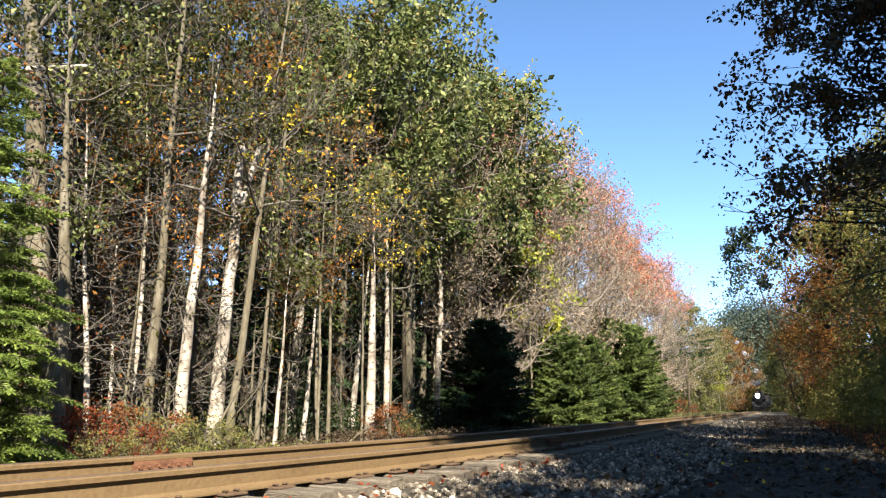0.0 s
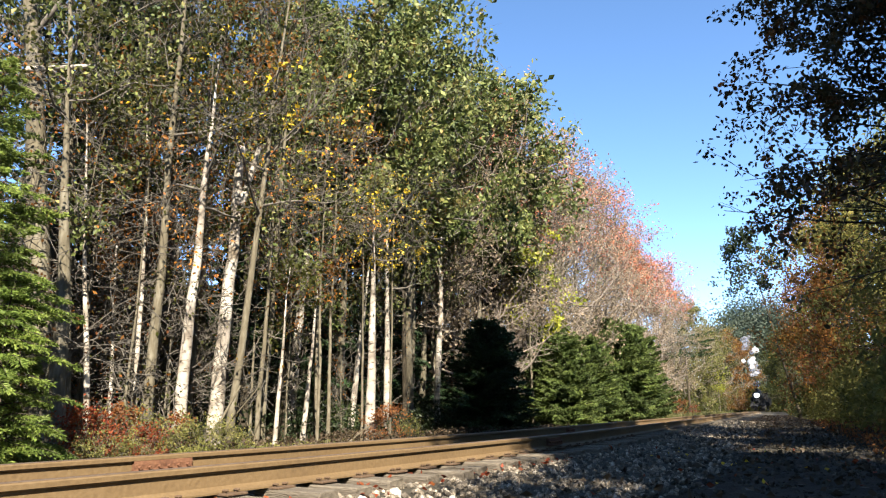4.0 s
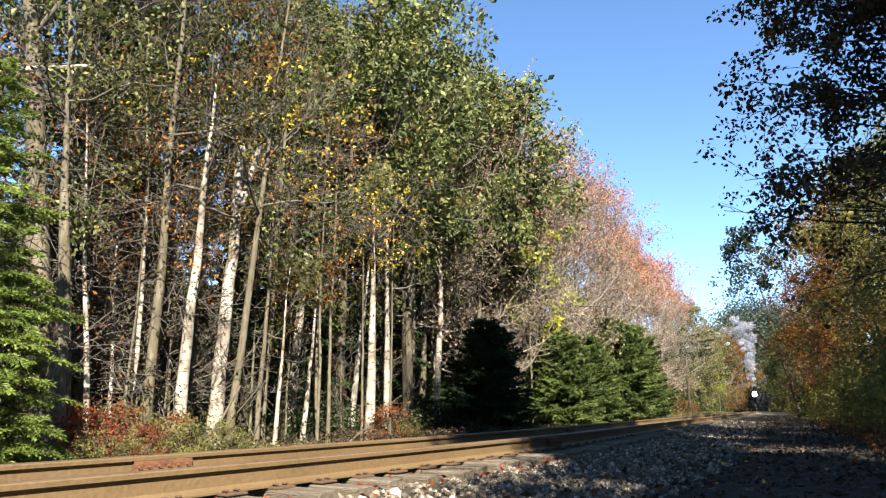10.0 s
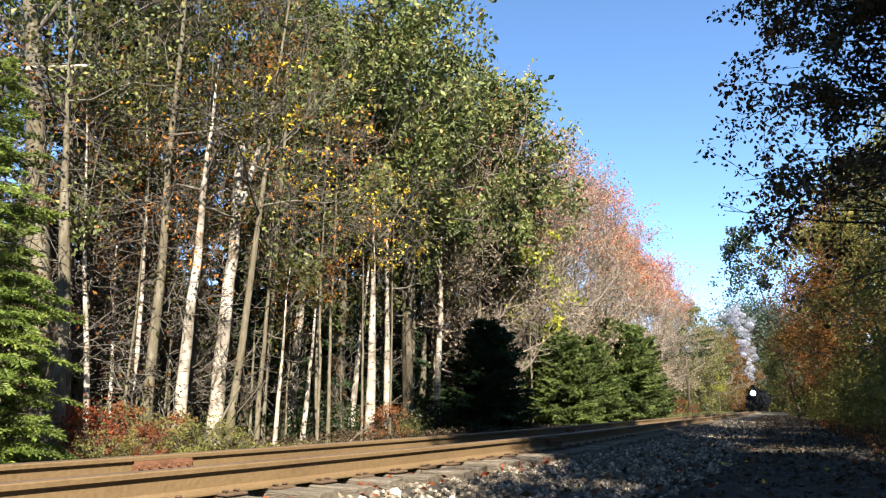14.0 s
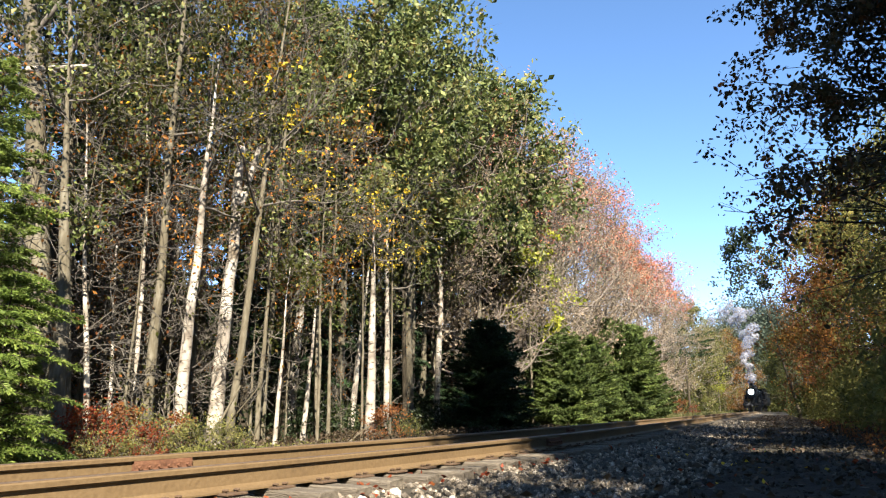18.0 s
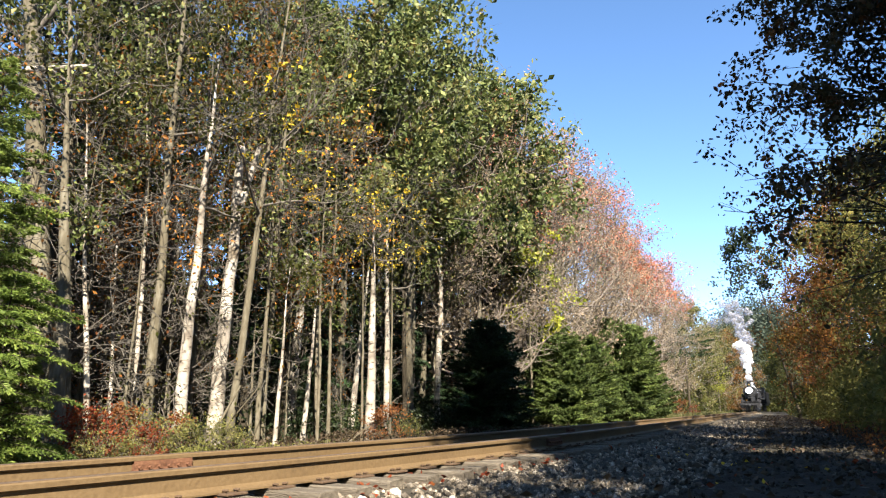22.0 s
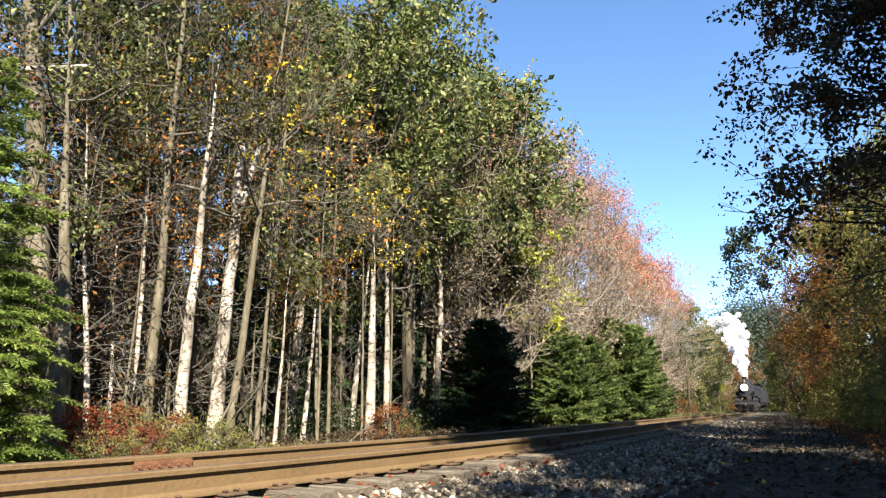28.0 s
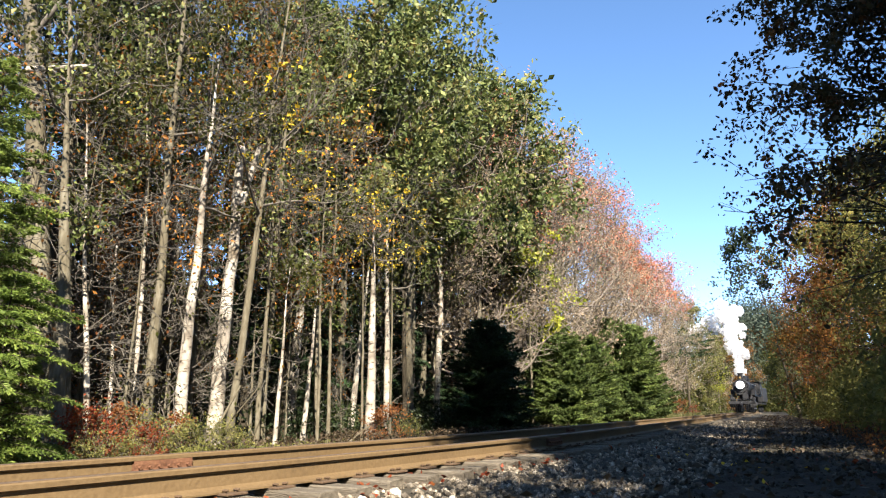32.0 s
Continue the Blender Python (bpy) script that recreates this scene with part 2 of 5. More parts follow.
_l.new(mix(_n, _l, "MULTIPLY", 1.0, _r.outputs[0], _t.outputs[0]), _b.inputs["Base Color"])
bump(_n, _l, _b, _g.outputs["Fac"], 0.5)
RUST = surface("rusted_rail_steel", (0.18, 0.115, 0.055), (0.26, 0.17, 0.08), (0.33, 0.225, 0.115), 1.1, 30.0, 0.7, 0.1, 0.3, 0.25, (1, 1, 1))
RUST_RED = surface("red_rust", (0.13, 0.06, 0.035), (0.24, 0.11, 0.06), (0.33, 0.17, 0.09), 6.0, 40.0, 0.85, 0.1, 0.2, 0.5)
RUST_DARK = surface("brown_rust", (0.10, 0.065, 0.045), (0.18, 0.115, 0.07), (0.26, 0.18, 0.11), 6.0, 40.0, 0.85, 0.1, 0.2, 0.5)
HEAD = surface("worn_rail_head", (0.13, 0.085, 0.055), (0.21, 0.145, 0.10), (0.29, 0.22, 0.17), 2.0, 30.0, 0.6, 0.3, 0.35, 0.1)
TIE = surface("weathered_tie_wood", (0.09, 0.07, 0.05), (0.23, 0.19, 0.14), (0.46, 0.40, 0.31), 2.0, 14.0, 0.92, bumps=0.8, stretch=(1, 9, 9))
BLACK = surface("sooty_black_steel", (0.02, 0.02, 0.023), (0.042, 0.043, 0.05), (0.085, 0.088, 0.10), 2.0, 18.0, 0.7, 0.0, 0.25, 0.1, share_=0.25)
GRAPHITE = surface("graphite_smokebox", (0.035, 0.035, 0.04), (0.075, 0.076, 0.085), (0.15, 0.15, 0.165), 2.5, 20.0, 0.7, 0.0, 0.25, 0.1, share_=0.2)
STEEL = surface("worn_bare_steel", (0.16, 0.16, 0.17), (0.28, 0.28, 0.30), (0.42, 0.42, 0.44), 4.0, 25.0, 0.4, 0.8, 0.5, 0.1)
BRASS = surface("bell_brass", (0.30, 0.19, 0.06), (0.45, 0.30, 0.10), (0.6, 0.43, 0.17), 5.0, 30.0, 0.5, 0.6, 0.4, 0.05, share_=0.3)


def glow(name, colour, strength):
    m, n, l, b = material(name, 0.3)
    b.inputs["Emission Color"].default_value, b.inputs["Emission Strength"].default_value = (*colour, 1), strength
    return m


LAMP = glow("lit_headlight_lens", (1.0, 0.97, 0.9), 30.0)


def steam(name, colour, dense):
    """Steam: scatters light both ways and lets a part straight through."""
    m, n, l, b = material(name, 1.0, 0.0, 0.0)
    vary = noise_of(n, l, 2.2, 4)
    r = ramp(n, ((0.3, tuple(c * 0.94 for c in colour)), (0.65, colour)))
    l.new(vary.outputs["Fac"], r.inputs[0])
    l.new(r.outputs[0], b.inputs["Base Color"])
    t = n.new("ShaderNodeBsdfTranslucent")
    l.new(r.outputs[0], t.inputs["Color"])
    s = n.new("ShaderNodeMixShader")
    s.inputs[0].default_value = 0.5
    l.new(b.outputs[0], s.inputs[1])
    l.new(t.outputs[0], s.inputs[2])
    clear = n.new("ShaderNodeBsdfTransparent")
    body = n.new("ShaderNodeMixShader")
    wisps = ramp(n, ((0.34, (dense * 0.6,) * 3), (0.6, (dense,) * 3)))
    l.new(vary.outputs["Fac"], wisps.inputs[0])
    l.new(wisps.outputs[0], body.inputs[0])
    l.new(clear.outputs[0], body.inputs[1])
    l.new(s.outputs[0], body.inputs[2])
    l.new(body.outputs[0], n["Material Output"].inputs["Surface"])
    return m


STEAM_WHITE = steam("white_steam", (0.85, 0.85, 0.86), 0.62)
STEAM_PALE = steam("pale_steam", (0.42, 0.42, 0.46), 0.5)
STEAM_GREY = steam("grey_steam", (0.34, 0.35, 0.41), 0.30)


# ---- ground and track ----
GROUND_Z = -0.25


def ground_height(x, y):
    a = y * SIN - x * COS
    z = GROUND_Z + 0.05 * np.sin(x * 0.9 + 1.3 * np.sin(y * 0.31)) * np.cos(y * 0.7)
    return z + np.clip((a - 8.0) * 0.02, 0, 1.2) + np.clip((-a - 1.6) * 0.10, 0, 0.9)


def make_ground():
    u = np.sinh(np.linspace(-6.2, 6.2, 171)) * 10.0
    x, y = np.meshgrid(u, u + 12.0, indexing="ij")
    z = ground_height(x, y)
    far = np.hypot(x, y) > 300
    z[far] = GROUND_Z
    v = np.stack([x, y, z], -1).reshape(-1, 3)
    n = len(u)
    i, j = np.meshgrid(np.arange(n - 1), np.arange(n - 1), indexing="ij")
    k = i * n + j
    f = np.stack([k, k + n, k + n + 1, k + 1], -1).reshape(-1, 4)
    ob = new("ground", mesh_of("ground", v, f, True))
    ob.data.materials.append(SOIL)
    tagged(ob, "brown woodland soil covered with fallen leaves", "ground", kind="structure")


BED_PROFILE = ((-3.6, -0.42), (-2.7, -0.16), (-1.7, -0.10), (-1.3, -0.06), (0.85, -0.06), (1.3, -0.085), (1.75, -0.12), (2.4, -0.16), (3.3, -0.18), (4.6, -0.16), (5.4, -0.18), (6.2, -0.42))


def bed_height(o):
    return np.interp(o, [p[0] for p in BED_PROFILE], [p[1] for p in BED_PROFILE])


def along(s, o, z):
    """A point beside the track's centre line: o metres towards the camera's side."""
    p, h = centre(s)
    return Vector((p.x + o * math.cos(h), p.y - o * math.sin(h), z))


STATIONS = [-14 + 1.0 * i for i in range(44)] + [30 + 5.0 * i for i in range(75)]


def sweep(name, profile, stations, closed=False):
    """Runs a profile of (sideways, height) along the track."""
    v = [along(s, o, z) for s in stations for o, z in profile]
    k, f = len(profile), []
    for i in range(len(stations) - 1):
        for j in range(k if closed else k - 1):
            a, b = i * k + j, i * k + (j + 1) % k
            f.append((a, b, b + k, a + k))
    return mesh_of(name, [tuple(p) for p in v], f)


def make_bed():
    strip("ballast_bed", -3.6, 3.05, 46, BED, "grey crushed stone bed of the railway", "ballast", 3, 0.012)
    strip("path", 3.05, 6.2, 26, DIRT, "cinder path beside the track, darkened for shade", "path", 4, 0.016)


def strip(name, o0, o1, k, material_, label, category, seed, rough):
    """A lengthwise strip of the railway's formation."""
    fine = np.linspace(o0, o1, k)
    rng = np.random.default_rng(seed)
    stations = [-14 + 0.25 * i for i in range(200)] + [36 + 3.0 * i for i in range(120)]
    v = []
    for s in stations:
        p, h = centre(s)
        bumps_ = rng.normal(0, rough, k)
        for o, b in zip(fine, bumps_):
            v.append((p.x + o * math.cos(h), p.y - o * math.sin(h), float(bed_height(o)) + b))
    n = len(stations)
    i, j = np.meshgrid(np.arange(n - 1), np.arange(k - 1), indexing="ij")
    q = i * k + j
    ob = new(name, mesh_of(name, v, np.stack([q, q + 1, q + k + 1, q + k], -1).reshape(-1, 4), True))
    ob.data.materials.append(material_)
    tagged(ob, label, category, kind="structure")


RAIL_PROFILE = ((-0.076, 0.0), (0.076, 0.0), (0.076, 0.012), (0.03, 0.026), (0.010, 0.045), (0.008, 0.140), (0.012, 0.148), (0.037, 0.150),
                (0.038, 0.178), (0.031, 0.189), (-0.031, 0.189), (-0.038, 0.178), (-0.037, 0.150), (-0.012, 0.148), (-0.008, 0.140), (-0.010, 0.045), (-0.03, 0.026), (-0.076, 0.012))
GAUGE = 0.753


def make_track():
    track = thing("railway_track", (0, 0, 0), "single railway track with rusty brown rails on grey wooden ties", "railway track", kind="structure")
    for side in (1, -1):
        body = part("rail", sweep("rail", [(o + side * GAUGE, z + 0.02) for o, z in RAIL_PROFILE], STATIONS, True), RUST, track)
        part("running_surface", sweep("running_surface", [(side * GAUGE - 0.033, 0.2085), (side * GAUGE - 0.028, 0.2125), (side * GAUGE + 0.028, 0.2125), (side * GAUGE + 0.033, 0.2085)], STATIONS), HEAD, body,
             "dull worn steel top of the rail")
    # the bolted joint of the far rail
    for s0, side in ((4.55, -1), (4.55 + 11.9, -1), (4.55 + 5.8, 1)):
        spots = [s0 - 0.305 + 0.061 * i for i in range(11)]
        bar = part("joint_bar", sweep("joint_bar", [(side * GAUGE + o, z) for o, z in ((0.012, 0.055), (0.052, 0.06), (0.056, 0.075), (0.042, 0.10), (0.044, 0.135), (0.037, 0.168), (0.012, 0.168))], spots, True),
                   RUST_RED, track, "red-rusted bolted joint bar")
        for i in range(6):
            bm = bmesh.new()
            drum(bm, 0.019, 0.017, 0.03, (0, 0, 0), "X", 6)
            p, h = centre(s0 - 0.25 + 0.1 * i)
            bolt = part("bolt", bm, RUST_RED, bar)
            bolt.location = along(s0 - 0.25 + 0.1 * i, side * GAUGE + 0.058, 0.112)
            bolt.rotation_euler = (0, 0, -h)
    # ties, with plates and spikes on the near ones
    rng = random.Random(5)
    wood = []
    for k in range(4):
        bm = bmesh.new()
        box(bm, (2.6, 0.225, 0.17), (0, 0, -0.085), 0.012)
        for v in bm.verts:
            v.co += Vector((rng.uniform(-.012, .012), rng.uniform(-.007, .007), rng.uniform(-.006, .006)))
        me = bpy.data.meshes.new("tie")
        bm.to_mesh(me)
        bm.free()
        wood.append(me)
    bm = bmesh.new()
    box(bm, (0.34, 0.19, 0.018), (0, 0, 0.009), 0.004)
    plate = bpy.data.meshes.new("tie_plate")
    bm.to_mesh(plate)
    bm.free()
    bm = bmesh.new()
    box(bm, (0.016, 0.016, 0.026), (0, 0, 0.012))
    box(bm, (0.045, 0.03, 0.014), (0, 0, 0.028), 0.004)
    spike = bpy.data.meshes.new("spike")
    bm.to_mesh(spike)
    bm.free()
    s = -9.0
    while s < 125:
        p, h = centre(s)
        tie = part("tie", wood[rng.randrange(4)], TIE, track)
        tie.matrix_basis = Matrix.Translation((p.x, p.y, 0.004 + rng.uniform(-0.01, 0.012))) @ pose(rng.uniform(-.04, .04), 0, 0, rng.uniform(-.6, .6), 0, -math.degrees(h) + rng.uniform(-1.5, 1.5))
        tie.location = tie.location + Vector((math.cos(h), -math.sin(h), 0)) * rng.uniform(-.05, .05)
        if s < 16:
            for side in (1, -1):
                base = part("tie_plate", plate, RUST_DARK, track)
                base.matrix_basis = Matrix.Translation(along(s, side * GAUGE, 0.008)) @ pose(0, 0, 0, 0, 0, -math.degrees(h))
                for o, d in ((0.098, 0.05), (0.098, -0.05), (-0.098, 0.03)):
                    nail = part("spike", spike, RUST_DARK, base)
                    nail.matrix_basis = pose(o, d, 0.006, 0, 0, 180 if o > 0 else 0)
        s += 0.5 + rng.uniform(-.03, .03)


ICO = None


def stones(name, places, sizes, material_, label, seed):
    """Many broken stones in one mesh."""
    global ICO
    if ICO is None:
        bm = bmesh.new()
        bmesh.ops.create_icosphere(bm, subdivisions=1, radius=1.0)
        ICO = (np.array([v.co[:] for v in bm.verts]), np.array([[v.index for v in f.verts] for f in bm.faces]))
        bm.free()
    rng = np.random.default_rng(seed)
    n, (v0, f0) = len(places), ICO
    q = unit(rng.normal(size=(n, 4)))
    w, x, y, z = q.T
    rot = np.stack([1 - 2 * (y * y + z * z), 2 * (x * y - z * w), 2 * (x * z + y * w), 2 * (x * y + z * w), 1 - 2 * (x * x + z * z), 2 * (y * z - x * w),
                    2 * (x * z - y * w), 2 * (y * z + x * w), 1 - 2 * (x * x + y * y)], -1).reshape(n, 3, 3)
    shape = v0[None] * rng.uniform(0.72, 1.2, (n, len(v0), 1)) * rng.uniform(0.6, 1.15, (n, 1, 3))
    v = np.einsum("nij,nkj->nki", rot, shape) * sizes[:, None, None] + places[:, None]
    f = f0[None] + (np.arange(n) * len(v0))[:, None, None]
    ob = new(name, mesh_of(name, v.reshape(-1, 3), f.reshape(-1, 3)))
    ob.data.materials.append(material_)
    tagged(ob, label, "ballast", kind="stuff")


def make_stones():
    rng = np.random.default_rng(11)
    gravel(rng, "ballast_stones", 0.9, 3.2, ((-4, 9, 6000, 0.018, 0.040), (9, 20, 2200, 0.022, 0.048), (20, 45, 1500, 0.03, 0.06)), 0.12, STONE, "loose grey and whitish crushed ballast stones")
    gravel(rng, "path_cinders", 2.9, 5.6, ((-1, 9, 1800, 0.012, 0.034), (9, 20, 1600, 0.02, 0.042), (20, 45, 900, 0.03, 0.05)), 0.0, CINDER, "cinders lying on the path, darkened for shade")


def picked_stones():
    """The larger stones beside the tie ends, each by itself, in the sunlit colour."""
    rng = random.Random(15)
    forms = []
    for k in range(7):
        bm = bmesh.new()
        bmesh.ops.create_icosphere(bm, subdivisions=1, radius=1.0)
        for v in bm.verts:
            v.co = Vector((v.co.x * rng.uniform(0.8, 1.25), v.co.y * rng.uniform(0.7, 1.1), v.co.z * rng.uniform(0.5, 0.9))) * rng.uniform(0.8, 1.15)
        me = bpy.data.meshes.new("stone")
        bm.to_mesh(me)
        bm.free()
        me.materials.append(STONE_SUNLIT)
        forms.append(me)
    bed = bpy.data.objects["ballast_bed"]
    for _ in range(260):
        s, o = rng.uniform(-0.5, 5.5), rng.uniform(1.35, 3.0)
        at = along(s, o, float(bed_height(o)) + rng.uniform(0.008, 0.03))
        ob = part("stone", rng.choice(forms), None, bed)
        ob.matrix_basis = Matrix.Translation(at) @ pose(0, 0, 0, rng.uniform(-40, 40), rng.uniform(-40, 40), rng.uniform(0, 360)) @ Matrix.Scale(rng.uniform(0.022, 0.052), 4)


def gravel(rng, name, o0, o1, bands, share_left, material_, label):
    pts, sizes = [], []
    for s0, s1, n, lo, hi in bands:
        s = rng.uniform(s0, s1, n)
        o = rng.uniform(o0, o1, n)
        left = rng.random(n) < share_left
        o[left] = rng.uniform(-2.6, -0.9, left.sum())
        for si, oi in zip(s, o):
            p, h = centre(si)
            pts.append((p.x + oi * math.cos(h), p.y - oi * math.sin(h), float(bed_height(oi)) + rng.uniform(-0.012, 0.02)))
        sizes.append(rng.uniform(lo, hi, n))
    stones(name, np.array(pts), np.concatenate(sizes), material_, label, 12)


# ---- foliage ----
def leaf_quads(pos, size, rng, up=0.0, slim=0.55, way=None):
    """A small folded leaf at each place, as one quad each."""
    n = len(pos)
    d = unit(rng.normal(size=(n, 3))) if way is None else unit(way + rng.normal(0, 0.35, (n, 3)))
    d[:, 2] -= up
    d = unit(d)
    side = unit(np.cross(d, unit(rng.normal(size=(n, 3)))))
    nor = np.cross(d, side)
    length = size * rng.uniform(0.65, 1.35, n)[:, None]
    wide = length * slim * 0.5
    a, c = pos, pos + d * length
    mid = pos + d * length * 0.45 + nor * length * rng.uniform(-0.16, 0.16, (n, 1))
    v = np.stack([a, mid + side * wide, c, mid - side * wide], 1).reshape(-1, 3)
    return v, np.arange(4 * n).reshape(n, 4)


def leaf_ovals(pos, size, rng, up, wide=0.62):
    """Pointed oval leaves of six corners."""
    n = len(pos)
    d = unit(rng.normal(size=(n, 3)))
    d[:, 2] -= up
    d = unit(d)
    side = unit(np.cross(d, unit(rng.normal(size=(n, 3)))))
    length = size * rng.uniform(0.65, 1.35, n)[:, None]
    w = length * wide * 0.5
    v = np.stack([pos, pos + d * length * 0.28 + side * w * 0.9, pos + d * length * 0.62 + side * w * 0.85, pos + d * length,
                  pos + d * length * 0.62 - side * w * 0.85, pos + d * length * 0.28 - side * w * 0.9], 1).reshape(-1, 3)
    return v, np.arange(6 * n).reshape(n, 6)


def leaves_on(anchors, count, size, spread, rng, up=0.25, slim=0.6, tufts=0.17):
    """Leaves in tufts round some of the places where they may grow."""
    anchors = np.asarray(anchors)
    anchors = anchors[rng.random(len(anchors)) < tufts] if len(anchors) > 60 else anchors
    pick = anchors[rng.integers(0, len(anchors), count)]
    return leaf_quads(pick + rng.normal(0, spread, (count, 3)), size, rng, up, slim)


def bent(rng, start, way, length, n, wobble, rise):
    """A wandering branch: n points from start along a way."""
    pts, d, p = [np.array(start, float)], np.array(way, float), np.array(start, float)
    for _ in range(n - 1):
        d = d + rng.normal(0, wobble, 3) + np.array([0, 0, rise])
        d = d / np.linalg.norm(d)
        p = p + d * length / (n - 1)
        pts.append(p)
    return np.array(pts)


def grow(rng, height, dia, crown_from, reach, limbs, lean=(0, 0), twigs=(5, 3), broken=False, rise=0.10, sides=8, twig_r=0.006, steep=(15, 55), round_top=True, split=None):
    """A broadleaved tree: the trunk's tubes, the branches' tubes, and the places where leaves grow."""
    trunk, branch, anchors = Pile(), Pile(), []
    n = 12
    z = np.linspace(0, height, n)
    sway = np.cumsum(rng.normal(0, 0.022, (n, 2)), 0) * height / n * 1.2
    sway -= sway[0]
    path = np.stack([lean[0] * z + sway[:, 0], lean[1] * z + sway[:, 1], z], 1)
    t = z / height
    rad = dia / 2 * ((1 - 0.45 * t) if broken else (1 - 0.92 * t ** 1.15))
    rad[0] *= 1.35
    rad = np.maximum(rad, 0.008)
    path[0, 2] = -0.2
    trunk.tube(path, rad, sides)
    if broken:
        trunk.tube(np.stack([path[-1], path[-1] + (0.02, 0.01, 0.12)]), (rad[-1], 0.01), sides)
    turn = rng.uniform(0, 6.28)
    for i in range(limbs):
        f = crown_from + (0.97 - crown_from) * ((i + rng.random()) / max(limbs, 1))
        p = np.array([np.interp(f, t, path[:, k]) for k in range(3)])
        r = float(np.interp(f, t, rad))
        u = (f - crown_from) / (1 - crown_from + 1e-6)
        size = reach * ((0.35 + 1.0 * math.sin(math.pi * min(0.98, 0.18 + 0.8 * u))) if round_top else (1.05 - 0.7 * u)) * rng.uniform(0.6, 1.1)
        turn += 2.4 + rng.normal(0, 0.4)
        el = radians(rng.uniform(*steep))
        way = np.array([math.cos(turn) * math.cos(el), math.sin(turn) * math.cos(el), math.sin(el)])
        limb = bent(rng, p, way, size, 6, 0.16, rise)
        if split is not None:
            branch = Pile()
            split.append(branch)
        lr = min(r * 0.55, 0.012 + size * 0.014)
        branch.tube(limb, np.linspace(lr, lr * 0.25, 6), 5)
        for j in range(twigs[0]):
            g = 0.25 + 0.75 * (j + rng.random()) / twigs[0]
            q = np.array([np.interp(g * 5, range(6), limb[:, k]) for k in range(3)])
            w2 = limb[-1] - limb[-2]
            w2 = w2 / np.linalg.norm(w2) + rng.normal(0, 0.75, 3)
            b = bent(rng, q, w2 / np.linalg.norm(w2), size * rng.uniform(0.25, 0.5), 4, 0.22, rise)
            branch.tube(b, np.linspace(max(lr * 0.35, twig_r * 1.3), twig_r * 0.7, 4), 3)
            anchors.extend((b[1], b[2], b[3], b[3]))
            for _ in range(twigs[1]):
                w3 = (b[-1] - b[0]) / (np.linalg.norm(b[-1] - b[0]) + 1e-6) + rng.normal(0, 0.7, 3)
                c = bent(rng, b[rng.integers(1, 4)], w3 / np.linalg.norm(w3), size * rng.uniform(0.10, 0.26), 3, 0.25, rise)
                branch.tube(c, (twig_r, twig_r * 0.8, twig_r * 0.4), 3)
                anchors.extend((c[1], c[2]))
    return trunk, branch, np.array(anchors) if anchors else None, path, rad


class Kind:
    """The shared meshes of one form of tree."""

    def __init__(self, trunk, branch, crown, bark, twig, foliage):
        self.trunk, self.branch, self.crown = trunk, branch, crown
        for me, ma in ((trunk, bark), (branch, twig), (crown, foliage)):
            if me:
                me.materials.append(ma)


def broadleaf(seed, height, dia, crown_from, reach, limbs, count, size, spread, bark, twig, foliage, tufts=0.17, **more):
    rng = np.random.default_rng(seed)
    tr, br, an, _, _ = grow(rng, height, dia, crown_from, reach, limbs, **more)
    crown = mesh_of("crown", *leaves_on(an, count, size, spread, rng, tufts=tufts)) if count else None
    return Kind(tr.mesh("trunk"), br.mesh("branches") if br.v else None, crown, bark, twig, foliage)


def plant(kind, name, x, y, label, category="tree", group="", turn=0.0, scale=1.0, z=None):
    root = thing(name, (x, y, float(ground_height(np.float64(x), np.float64(y))) if z is None else z), label, category, group, turn=turn)
    root.scale = (scale, scale, scale)
    for nm, me, sort in (("trunk", kind.trunk, ""), ("twig_work", kind.branch, "stuff"), ("crown", kind.crown, "stuff")):
        if me:
            part(nm, me, None, root, "", sort)
    return root


